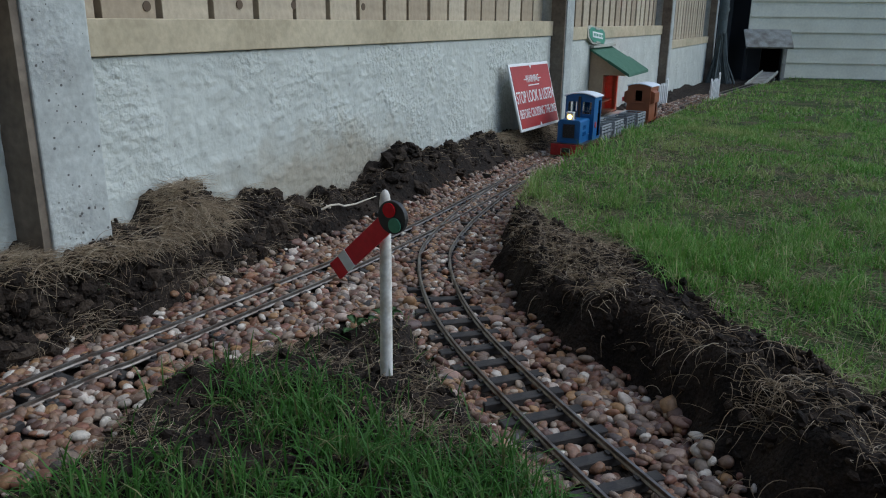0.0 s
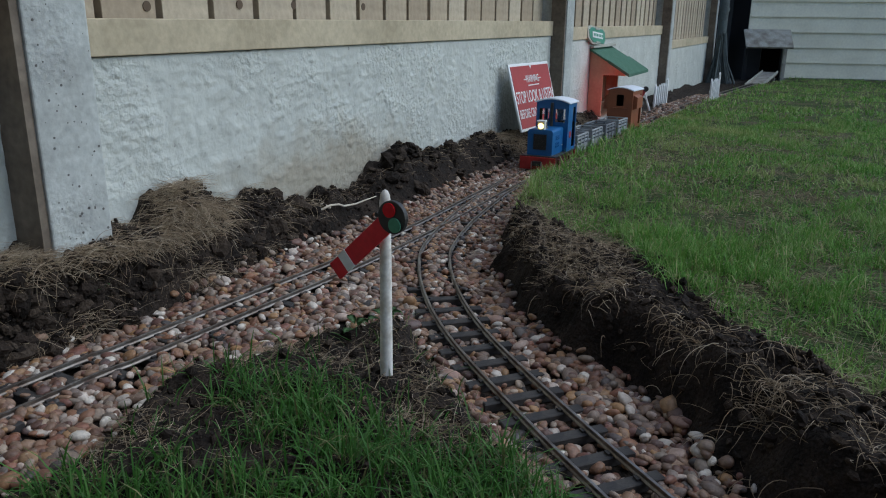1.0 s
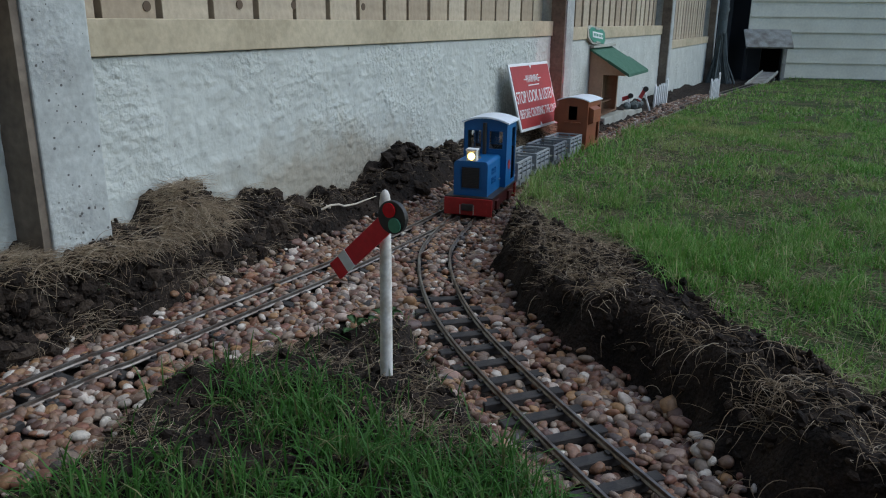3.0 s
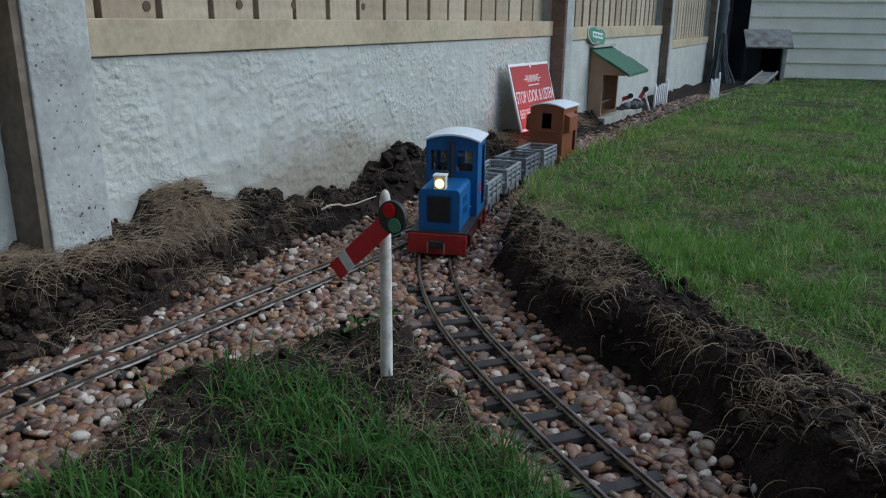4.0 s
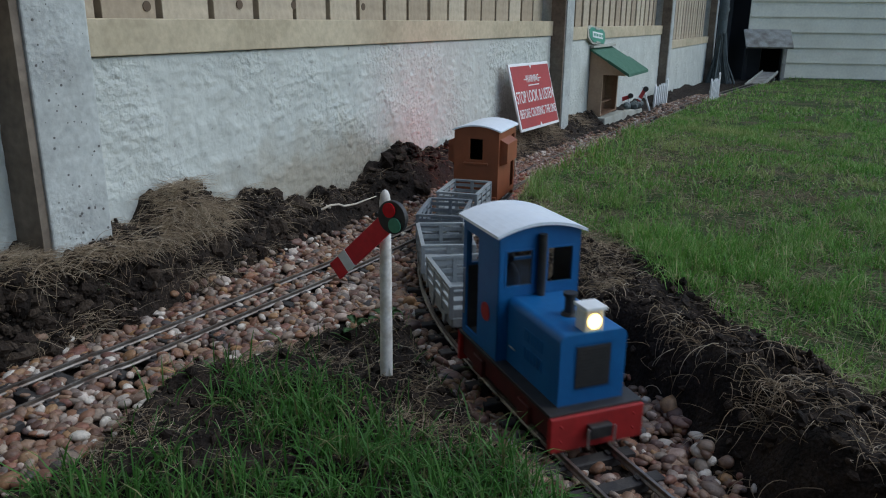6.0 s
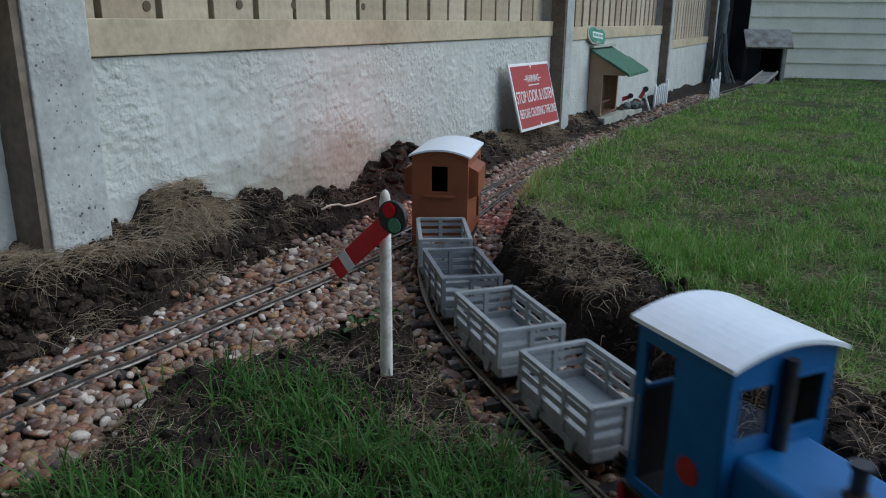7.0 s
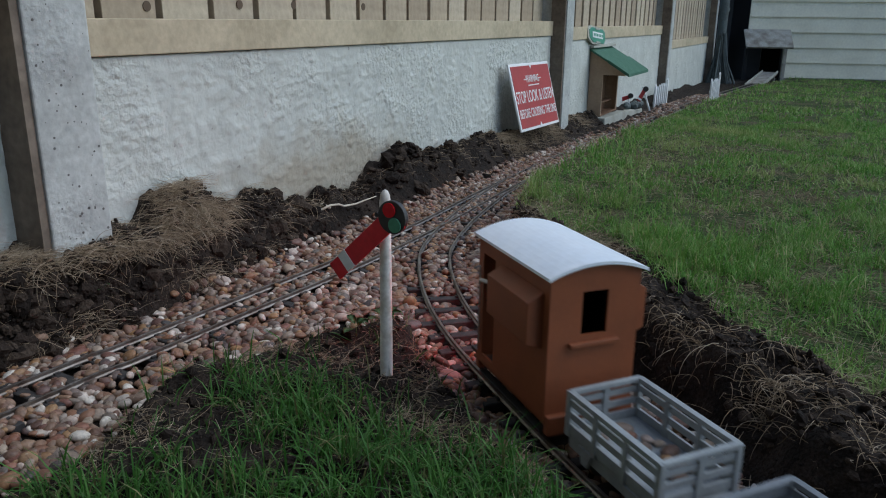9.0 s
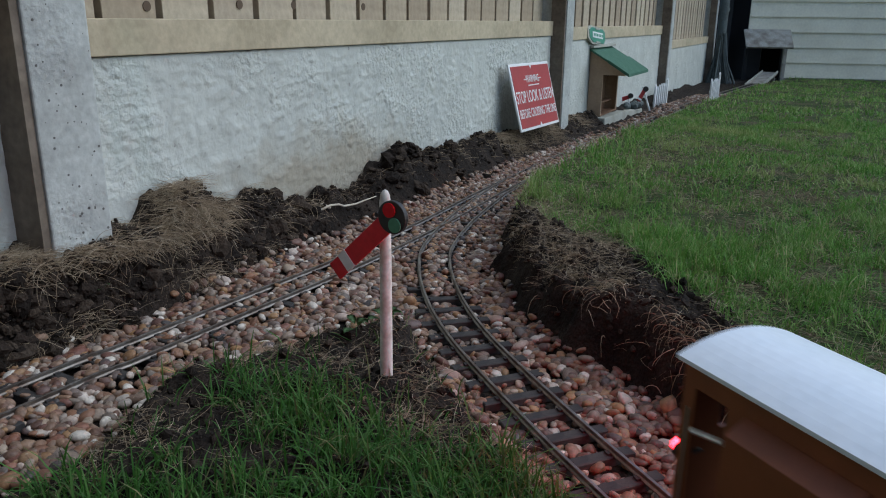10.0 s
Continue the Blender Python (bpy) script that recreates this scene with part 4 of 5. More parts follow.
def build_hut():
    H = thing("station_shelter", "tan wooden model station shelter with green felt roof", "shelter", m=pose(2.95, 0.797, -0.004, 0, 0, 0))
    # local: x away, y negative towards the track; the front is open
    end = [(0, 0), (-0.054, 0), (-0.054, 0.158), (-0.140, 0.157), (-0.141, 0.163), (0, 0.246)]
    part("end_wall", prism(end, 0.0, 0.007, "x"), "hut", H, "tan end wall that widens under the roof", bevel=0.0008)
    part("end_wall", prism(end, 0.255, 0.262, "x"), "hut", H, bevel=0.0008)
    part("back_wall", box(0.0072, 0.2548, -0.005, 0.0, 0, 0.240), "hutdark", H, "dark brown inner wall")
    part("front_post", box(0.247, 0.2548, -0.054, -0.047, 0, 0.158), "hut", H)
    part("head_beam", box(0.0072, 0.2548, -0.054, -0.048, 0.150, 0.166), "hutdark", H)
    part("bench", box(0.0072, 0.2548, -0.030, -0.0052, 0.040, 0.046), "hutdark", H)
    part("floor", box(0.0072, 0.2548, -0.054, -0.0052, 0, 0.006), "hutdark", H)
    r = part("roof", prism([(0.0, 0.2475), (0.0, 0.2555), (-0.095, 0.2005), (-0.095, 0.1925)], -0.014, 0.33, "x"), "felt", H, "green felt roof in two overlapping strips", bevel=0.0008)
    part("felt_strip", prism([(-0.074, 0.2045), (-0.074, 0.2165), (-0.158, 0.1660), (-0.158, 0.1545)], -0.020, 0.338, "x"), "felt", r, bevel=0.001)
    part("ridge_board", box(-0.016, 0.332, -0.016, 0.0, 0.2570, 0.2650), "pale", H, bevel=0.001)
    P = thing("station_plaque", "green and white shaped station nameboard propped on the wall", "sign", m=pose(2.97, 0.785, 0.266, -8, 4, 0))
    oct_ = [(-0.05, 0.0), (0.13, 0.0), (0.16, 0.02), (0.16, 0.055), (0.12, 0.068), (-0.06, 0.068), (-0.10, 0.055), (-0.10, 0.02)]
    part("plate", prism(oct_, 0.0, 0.008), "pale", P, "white rim", bevel=0.001)
    part("field", prism([(x * 0.88 + 0.004, z * 0.8 + 0.007) for x, z in oct_], -0.002, 0.0), "green", P, "green field")
    part("name_panel", box(-0.045, 0.105, -0.0035, -0.002, 0.024, 0.046), "white", P, "white name panel")
    for k in range(6):
        part("letter_bar", box(-0.035 + k * 0.024, -0.035 + k * 0.024 + 0.014, -0.0045, -0.0035, 0.030, 0.040), "green", P)
    for z in (0.006, 0.056):
        part("tab", box(0.0, 0.06, -0.0035, 0.0, z, z + 0.006), "pale", P)
    S = thing("platform_slab", "pale concrete station platform slab", "platform")
    part("slab", prism([(2.92, -0.08), (2.92, -0.006), (3.22, -0.010), (3.62, -0.036), (3.62, -0.08)], 0.716, 0.79), "pale", S, bevel=0.003)
    r = np.random.RandomState(3)
    T = thing("rubble_pile", "small heap of dark grey rubble on the platform", "rubble")
    for k in range(16):
        bm = bmesh.new()
        bmesh.ops.create_icosphere(bm, subdivisions=1, radius=r.uniform(0.010, 0.020), matrix=Matrix.Translation((3.52 + r.normal(0, 0.05), 0.735 + r.normal(0, 0.016), -0.018 + r.uniform(0, 0.012))))
        part("lump", bm, "net", T)


build_hut()


def build_gates():
    for x, y in ((3.94, 0.722), (4.18, 0.486)):
        zg = float(rail_z(4.0)) - 0.014
        G = thing("picket_gate", "white pointed-picket model crossing fence beside the track", "fence", "white crossing fences", pose(x, y, zg))
        n, Lg = 7, 0.33
        tall = 1.18 if y < 0.6 else 1.0
        for k in range(n):
            x = Lg * k / (n - 1)
            end = k in (0, n - 1)
            hgt = 0.100 + (0.022 if end else 0.014 * math.sin(k / (n - 1) * 3.14)) + (0.012 if k == n - 1 else 0)
            hgt *= tall
            w = 0.012 if end else 0.007
            part("picket", prism([(x - w, 0), (x + w, 0), (x + w, hgt - 0.012), (x, hgt), (x - w, hgt - 0.012)], -0.004, 0.004), "white", G)
        for z in (0.022, 0.070):
            part("rail", box(0, Lg, 0.0045, 0.0085, z, z + 0.012), "white", G)


build_gates()


def build_small_signals():
    for (x, y, h, lean, turn) in ((3.545, 0.668, 0.112, -20, -64), (3.58, 0.770, 0.066, -6, -64)):
        S = thing("small_signal", "small white model signal with red arm, leaning", "signal", "small signals on the platform", pose(x, y, -0.036 if h > 0.1 else -0.032, 0, 0, turn) @ pose(0, 0, 0, 0, lean, 0))
        part("post", rod((0, 0, 0), (0, 0, h), 0.0042, n=10), "white", S)
        part("arm", box(-0.052, 0.008, -0.007, -0.004, -0.009, 0.009), "signred", S, "red arm", m=pose(0, 0, h - 0.016, 0, -44 if h > 0.1 else -14, 0), bevel=0.0006)
        part("band", box(-0.046, -0.038, -0.0078, -0.0038, -0.0092, 0.0092), "white", S, m=pose(0, 0, h - 0.016, 0, -44 if h > 0.1 else -14, 0))
        part("spectacle", rod((0.008, -0.009, h - 0.012), (0.008, -0.004, h - 0.012), 0.012, n=18), "black", S)


build_small_signals()


def build_ramp():
    R = thing("bridge_ramp", "narrow wooden bridge carrying the track into the shed", "bridge")
    line = BRANCH[BRANCH[:, 0] > 5.9]
    a, b = line[0], line[-1]
    ang = math.degrees(math.atan2(b[1] - a[1], b[0] - a[0]))
    m = pose(6.15, 0.425, -0.098, 0, -5.5, ang)
    part("deck", box(0, 0.70, -0.062, 0.062, -0.012, 0), "oldwood", R, m=m, bevel=0.002)
    for s in (-1, 1):
        part("edge_strip", box(0, 0.70, s * 0.058 - 0.004, s * 0.058 + 0.004, 0.0, 0.012), "pale", R, m=m)
    for x in (0.30, 0.62):
        part("trestle", box(x, x + 0.03, -0.05, 0.05, -0.10, -0.012), "oldwood", R, m=m)


build_ramp()


def tube(points, radii, n=7):
    """A bent tapered tube through the points."""
    bm = bmesh.new()
    P = [Vector(p) for p in points]
    prev = None
    for k, (p, r) in enumerate(zip(P, radii)):
        d = (P[min(k + 1, len(P) - 1)] - P[max(k - 1, 0)]).normalized()
        u = d.cross(Vector((0, 0, 1))).normalized()
        v = u.cross(d)
        ring = [bm.verts.new(p + r * (math.cos(i / n * 6.2832) * u + math.sin(i / n * 6.2832) * v)) for i in range(n)]
        if prev:
            for i in range(n):
                bm.faces.new((prev[i], prev[(i + 1) % n], ring[(i + 1) % n], ring[i]))
        else:
            bm.faces.new(ring)
        prev = ring
    bm.faces.new(prev[::-1])
    bmesh.ops.recalc_face_normals(bm, faces=bm.faces[:])
    return bm


def build_litter():
    def g(x, y):
        return float(ground_z([x], [y])[0])
    pts = [(1.055, 0.742), (1.08, 0.738), (1.10, 0.733), (1.11, 0.729), (1.135, 0.722), (1.16, 0.712), (1.18, 0.704)]
    top = max(g(x, y) for x, y in pts) + 0.004
    t = thing("bare_twig", "thin bent bleached twig lying on the soil", "twig")
    part("stem", tube([(x, y, top + 0.004 * math.sin(i * 1.3)) for i, (x, y) in enumerate(pts)], [0.0022, 0.002, 0.0018, 0.0019, 0.0015, 0.0012, 0.0007]), "bone", t, smooth=True)
    part("fork", tube([(1.080, 0.738, top), (1.078, 0.754, top + 0.003), (1.083, 0.763, top + 0.001)], [0.0026, 0.0034, 0.0015]), "bone", t, smooth=True)
    # weeds between the tracks and on the heap
    for x, y, s, k in ((0.685, 0.40, 1.0, 5), (0.665, 0.425, 0.9, 4), (0.59, 0.735, 0.55, 3)):
        z = g(x, y)
        w = thing("weed_seedling", "small broad-leaved green weed seedling", "weed", "weeds beside the tracks", pose(x, y, z))
        r = random.Random(int(x * 1000))
        for i in range(k):
            a = i / k * 6.2832 + r.uniform(-0.4, 0.4)
            L, W = 0.017 * s * r.uniform(0.8, 1.2), 0.0065 * s
            bm = bmesh.new()
            rows = []
            for f, wd in ((0, 0.08), (0.25, 0.75), (0.55, 1.0), (0.8, 0.65), (1.0, 0.05)):
                zz = 0.010 * s + 0.006 * s * math.sin(f * 2.4)
                rows.append([bm.verts.new((0.004 + L * f, W * wd * q, zz + 0.0016 * abs(q))) for q in (-1, 0, 1)])
            for p, q in zip(rows, rows[1:]):
                for j in (0, 1):
                    bm.faces.new((p[j], q[j], q[j + 1], p[j + 1]))
            bmesh.ops.solidify(bm, geom=bm.faces[:], thickness=0.0004)
            part("leaf", bm, "leaf", w, m=pose(0, 0, 0.003 * (i % 2), 0, r.uniform(-15, 12), math.degrees(a)), smooth=True)
        part("stalk", rod((0, 0, -0.004), (0, 0, 0.012 * s), 0.0008, n=6), "leaf", w)


build_litter()


# ---- loose ground: pebbles, clods, straw, grass ----
def scatter(n, x0, x1, y0, y1, keep, seed):
    r = np.random.RandomState(seed)
    x, y = r.uniform(x0, x1, n), r.uniform(y0, y1, n)
    k = keep(x, y, r.uniform(0, 1, n))
    return x[k], y[k], r


def rotations(r, n, tilt=0.5):
    """Random turns about z with a small tilt: n 3 x 3 matrices."""
    a, b, c = r.uniform(0, 6.2832, n), r.normal(0, tilt, n), r.normal(0, tilt, n)
    ca, sa, cb, sb, cc, sc = np.cos(a), np.sin(a), np.cos(b), np.sin(b), np.cos(c), np.sin(c)
    z, o = np.zeros(n), np.ones(n)
    Rz = np.stack([ca, -sa, z, sa, ca, z, z, z, o], -1).reshape(-1, 3, 3)
    Ry = np.stack([cb, z, sb, z, o, z, -sb, z, cb], -1).reshape(-1, 3, 3)
    Rx = np.stack([o, z, z, z, cc, -sc, z, sc, cc], -1).reshape(-1, 3, 3)
    return Rz @ Ry @ Rx


def ball(sub):
    bm = bmesh.new()
    bmesh.ops.create_icosphere(bm, subdivisions=sub, radius=1)
    V = np.array([v.co for v in bm.verts])
    F = np.array([[v.index for v in f.verts] for f in bm.faces])
    bm.free()
    return V, F


def lumps(name, x, y, z, size, sub, r, material, squash=0.62, rough=0.12, jag=0.0, label="", category="", smooth=True):
    V, F = ball(sub)
    n = len(x)
    base = []
    for k in range(10):
        f = np.random.RandomState(k + 77)
        d = f.normal(0, 1, (4, 3))
        disp = 1 + rough * sum(np.sin(V @ d[i] * 1.6 + f.uniform(0, 6)) for i in range(4)) / 2 + jag * f.normal(0, 1, len(V))
        base.append(V * disp[:, None])
    base = np.array(base)[r.randint(0, 10, n)]
    sc = np.stack([size * r.uniform(0.8, 1.25, n), size * r.uniform(0.62, 1.0, n), size * squash * r.uniform(0.75, 1.2, n)], -1)
    P = np.einsum("nij,nvj->nvi", rotations(r, n, 0.35), base * sc[:, None, :]) + np.stack([x, y, z], -1)[:, None, :]
    Fs = (F[None] + (np.arange(n) * len(V))[:, None, None]).reshape(-1, 3)
    ob = raw_mesh(name, P.reshape(-1, 3), Fs, material, smooth)
    return tagged(ob, label, category, kind="stuff")


def pebble_keep(x, y, u):
    z, lawn, bal, left, isl, right, db, dm = ground_parts(x, y)
    on = (bal > 0.8) & (y < 0.79) & (((np.abs(db) < 0.13) | ((np.abs(dm) < 0.13) & (x < 1.8))))
    thin = u < np.where(x > 2.5, 0.8, 1)
    return on & thin


def clear_of_track(x, y):
    """Which stones would touch a rail, and which lie between the sleepers' ends."""
    db, dm = np.abs(offset(x, y, BRANCH)), np.abs(offset(x, y, MAIN))
    d = np.where(x < 1.7, np.minimum(db, dm), db)
    near = np.minimum(np.abs(d - 0.0236), 1) < 0.006
    inside = d < 0.046
    return near, inside


def build_pebbles():
    for lab, (n, x0, x1, y0, y1, sub, s0, s1) in {
        "near": (25000, 0.28, 1.25, -0.3, 0.8, 2, 0.0036, 0.0092),
        "mid": (17000, 1.25, 2.7, 0.35, 0.8, 1, 0.0042, 0.0090),
        "far": (7000, 2.7, 5.0, 0.25, 0.8, 1, 0.005, 0.010),
        "behind": (3000, -1.0, 0.28, -1.5, 0.8, 1, 0.006, 0.010),
    }.items():
        x, y, r = scatter(n, x0, x1, y0, y1, pebble_keep, len(lab) + 3)
        size = (s0 + (s1 - s0) * r.uniform(0, 1, len(x)) ** 1.35) * np.where(r.uniform(0, 1, len(x)) > 0.95, 1.35, 1)
        near, inside = clear_of_track(x, y)
        near = near & ((x < 1.9) | (r.uniform(0, 1, len(x)) > 0.55))
        x, y, size, inside = x[~near], y[~near], size[~near], inside[~near]
        size = np.where(inside, np.minimum(size, 0.0074), size)
        rz = rail_z(x)
        z = np.where(inside, rz - np.where((x < 0.88) & (y < 0.53), 0.0142, np.where(x > 1.6, 0.0050, np.where(y > 0.53, 0.0085, 0.0078))) + r.uniform(-0.003, 0.0025, len(x)), np.maximum(ground_z(x, y), rz - 0.016) + size * 0.18 + r.uniform(0, 0.004, len(x)))
        lumps("gravel", x, y, z, size, sub, r, "pebble", 0.60, 0.20, label="rounded brown, tan and white pebbles used as track ballast", category="gravel")


build_pebbles()


def build_clods():
    def keep(x, y, u):
        z, lawn, bal, left, isl, right, db, dm = ground_parts(x, y)
        bare = np.clip(right * (1 - lawn) * (np.abs(db) < 0.34) + left + isl * 0.5, 0, 1) * (y < 0.785)
        return u < bare * 0.9
    for n, x0, x1, y0, y1, s0, s1, seed in ((22000, 0.3, 1.3, -0.35, 0.8, 0.0016, 0.008, 1), (5000, 1.3, 3.0, 0.3, 0.8, 0.003, 0.009, 2)):
        x, y, r = scatter(n, x0, x1, y0, y1, keep, seed)
        size = s0 + (s1 - s0) * r.uniform(0, 1, len(x)) ** 3.2
        lumps("soil_clods", x, y, ground_z(x, y) + size * 0.2, size, 1, r, "clod", 0.7, 0.3, 0.13, "loose dark crumbs and clods of soil", "soil", False)
    # larger clods heaped against the wall
    r = np.random.RandomState(9)
    cx = np.concatenate([r.normal(1.36, 0.05, 26), r.normal(1.47, 0.06, 18), r.normal(1.64, 0.03, 9), r.normal(1.86, 0.03, 9), r.uniform(0.8, 1.05, 14)])
    cy = np.minimum(0.785, r.normal(0.752, 0.022, len(cx)))
    size = r.uniform(0.006, 0.017, len(cx))
    lumps("soil_lumps", cx, cy, ground_z(cx, cy) + size * 0.35, size, 2, r, "clod", 0.7, 0.4, 0.16, "large dark broken lumps of soil by the wall", "soil", False)


build_clods()


def strands(name, x, y, length, radius, r, material, pitch=0.5, curl=1.2, seg=4, droop=0.8, label="", category="", head=None, start=None):
    """Thin curved stalks that start on the ground, arch and droop, as three-sided tubes."""
    n = len(x)
    a = r.uniform(0, 6.2832, n) if head is None else head
    e = r.uniform(-0.1, 1, n) * pitch
    px, py, pz = x.copy(), y.copy(), ground_z(x, y) + 0.0008 if start is None else start.copy()
    pts = []
    turn, fall = r.normal(0, curl, n) / seg, r.uniform(0.3, 1.0, n) * droop / seg
    for k in range(seg + 1):
        if start is None:
            pz = np.maximum(pz, ground_z(px, py) + 0.0006)
        pts.append(np.stack([px, py, pz], -1))
        px, py, pz = px + np.cos(a) * np.cos(e) * length / seg, py + np.sin(a) * np.cos(e) * length / seg, pz + np.sin(e) * length / seg
        py = np.minimum(py, 0.792)
        a, e = a + turn + r.normal(0, 0.12, n), e - fall
    P = np.array(pts).transpose(1, 0, 2)
    d = np.gradient(P, axis=1)
    d /= np.linalg.norm(d, axis=2, keepdims=True) + 1e-9
    s = np.cross(d, [0.1, 0.05, 1.0])
    s /= np.linalg.norm(s, axis=2, keepdims=True) + 1e-9
    u = np.cross(s, d)
    taper = np.linspace(1, 0.45, seg + 1)[None, :, None] * radius[:, None, None]
    ring = np.stack([P + s * taper, P - 0.5 * s * taper + 0.87 * u * taper, P - 0.5 * s * taper - 0.87 * u * taper], 2)
    m = (seg + 1) * 3
    k = np.arange(m).reshape(seg + 1, 3)
    j = (np.arange(3) + 1) % 3
    F = np.stack([k[:-1], k[:-1][:, j], k[1:][:, j], k[1:]], -1).reshape(-1, 4)
    Fs = (F[None] + (np.arange(n) * m)[:, None, None]).reshape(-1, 4)
    ob = raw_mesh(name, ring.reshape(-1, 3), Fs, material, True)
    return tagged(ob, label, category, kind="stuff")


def build_straw():
    def keep(x, y, u):
        z, lawn, bal, left, isl, right, db, dm = ground_parts(x, y)
        patch = ramp(fbm(x, y, 8, 33, 3), -0.10, 0.25)
        w = right * (1 - lawn * 0.8) * (np.abs(db) < 0.34) * ramp(-db, 0.10, 0.135) * (0.05 + 0.95 * patch ** 2)
        w = w + left * np.where((left > 0.06) & (left < 0.9) & (x < 1.0), 0.03, left) * (0.06 + patch ** 1.5) * (y < 0.79) * np.interp(x, [0.3, 0.7, 0.95, 1.1, 1.4, 1.6, 2.4, 3], [0.6, 1, 0.9, 0.35, 0.25, 1.0, 1.0, 0.6]) + isl * (0.15 + patch) * 0.7
        return u < np.clip(w, 0, 1)
    for n, x0, x1, y0, y1, seed in ((75000, 0.3, 1.3, 0.69, 0.795, 21), (80000, 0.45, 1.35, -0.35, 0.50, 22), (16000, 0.3, 0.85, 0.1, 0.6, 24)):
        x, y, r = scatter(n, x0, x1, y0, y1, keep, seed)
        head = r.normal(0, 0.6, len(x)) + np.where(r.uniform(0, 1, len(x)) > 0.5, 0, 3.1416) if seed == 21 else None
        strands("dead_grass", x, y, 0.006 + (0.045 if seed == 21 else 0.034) * r.uniform(0, 1, len(x)) ** 2.4, r.uniform(0.00014, 0.00036, len(x)), r, "straw", 0.45 if seed == 21 else 0.6, 1.5, 3, 0.7, head=head, label="tangled dry straw and roots on the dug turf", category="dead grass")
    x, y, r = scatter(16000, 1.3, 3.0, 0.25, 0.795, keep, 23)
    strands("dead_grass", x, y, r.uniform(0.012, 0.040, len(x)), r.uniform(0.0003, 0.0007, len(x)), r, "straw", 0.6, 1.6, 4, 1.0, label="tangled dry straw beside the wall", category="dead grass")
    x, y, r = scatter(22000, 1.35, 2.75, 0.66, 0.795, keep, 25)
    strands("dead_grass", x, y, r.uniform(0.012, 0.045, len(x)), r.uniform(0.0003, 0.0007, len(x)), r, "straw", 0.35, 1.2, 3, 0.6, label="flattened dry straw between wall and track", category="dead grass")
    def on_lawn(x, y, u):
        return u < ground_parts(x, y)[1] * np.clip(0.25 + fbm(x, y, 5, 91, 3), 0.05, 1)
    x, y, r = scatter(48000, 0.6, 2.6, -0.8, 0.55, on_lawn, 26)
    strands("dead_grass", x, y, r.uniform(0.008, 0.028, len(x)), r.uniform(0.0002, 0.0005, len(x)), r, "straw", 0.9, 1.0, 3, 0.8, label="dry yellow stalks among the lawn grass", category="dead grass")
    # root tufts that hang over the cut edge
    r = np.random.RandomState(31)
    for cx, cy, k, sp in ((0.845, 0.185, 110, 0.030), (0.76, 0.075, 130, 0.035), (0.66, -0.02, 170, 0.045), (0.64, -0.09, 130, 0.05), (0.93, 0.26, 50, 0.03),
                          (0.60, 0.735, 150, 0.03), (0.72, 0.735, 150, 0.035), (0.85, 0.735, 110, 0.03), (0.50, 0.735, 100, 0.03)):
        x, y = r.normal(cx, sp, k), r.normal(cy, sp * 0.6, k)
        head = np.where(cy > 0.5, r.choice([0.0, 3.1416], k), 2.4) + r.normal(0, 0.8, k)
        wall = cy > 0.5
        strands("root_tuft", x, y, r.uniform(0.015, 0.035 if wall else 0.05, k), r.uniform(0.0002, 0.00035 if wall else 0.0006, k), r, "straw", 0.35 if wall else 0.9, 1.4, 6, 0.8 if wall else 2.6, label="pale grass roots hanging over the cut turf edge", category="dead grass", head=head)


build_straw()


def build_cut_face():
    """Clods and straw that stick out of the steep dug face below the wall."""
    r = np.random.RandomState(57)

    def face(n, x0, x1):
        x = r.uniform(x0, x1, n)
        f = r.uniform(0, 1, n)
        foot = np.interp(x, [0.3, 0.6, 0.9, 1.06], [0.745, 0.722, 0.715, 0.70])
        wide = np.interp(x, [0.66, 0.75, 0.9, 1.0], [0.026, 0.050, 0.066, 0.076])
        top = np.interp(x, [0.3, 0.53, 0.60, 0.68, 0.75, 0.865, 1.06], [0.09, 0.096, 0.094, 0.082, 0.114, 0.084, 0.045])
        return x, foot + wide * (0.2 + 0.6 * f), -0.012 + (top + 0.010) * f, f

    x, y, z, f = face(1500, 0.36, 1.06)
    size = 0.0028 + 0.0115 * r.uniform(0, 1, len(x)) ** 3.2
    lumps("soil_lumps", x, y - 0.002, z, size, 2, r, "clod", 0.75, 0.4, 0.16, "dark broken lumps in the dug face by the wall", "soil", False)
    x, y, z, f = face(52000, 0.36, 1.04)
    band = 0.14 + np.exp(-((f - 0.92) / 0.10) ** 2) + 0.8 * np.exp(-((f - 0.50) / 0.10) ** 2) * (x < 0.66) + 0.5 * np.exp(-((f - 0.25) / 0.10) ** 2) * (x > 0.58) * (x < 0.76) + 0.9 * (f > 0.45) * np.exp(-((x - 0.76) / 0.06) ** 2)
    keep = r.uniform(0, 1, len(x)) < 0.5 * band * ramp(fbm(x * 2, z * 3, 9, 44, 3), -0.12, 0.28)
    x, y, z = x[keep], y[keep], z[keep]
    n = len(x)
    head = np.where(r.uniform(0, 1, n) > 0.5, 0.0, 3.1416) + r.normal(0, 0.45, n) + 0.35 * np.where(r.uniform(0, 1, n) > 0.5, -1, 1)
    head = np.where(r.uniform(0, 1, n) > 0.72, -1.5708 + r.normal(0, 0.7, n), head)
    strands("dead_grass", x, y - 0.007, 0.008 + 0.050 * r.uniform(0, 1, n) ** 1.9, r.uniform(0.0002, 0.00048, n), r, "straw", 0.55, 1.5, 5, 1.5, head=head, start=z + 0.004,
            label="clumps of dry straw and roots sticking out of the dug soil", category="dead grass")


build_cut_face()


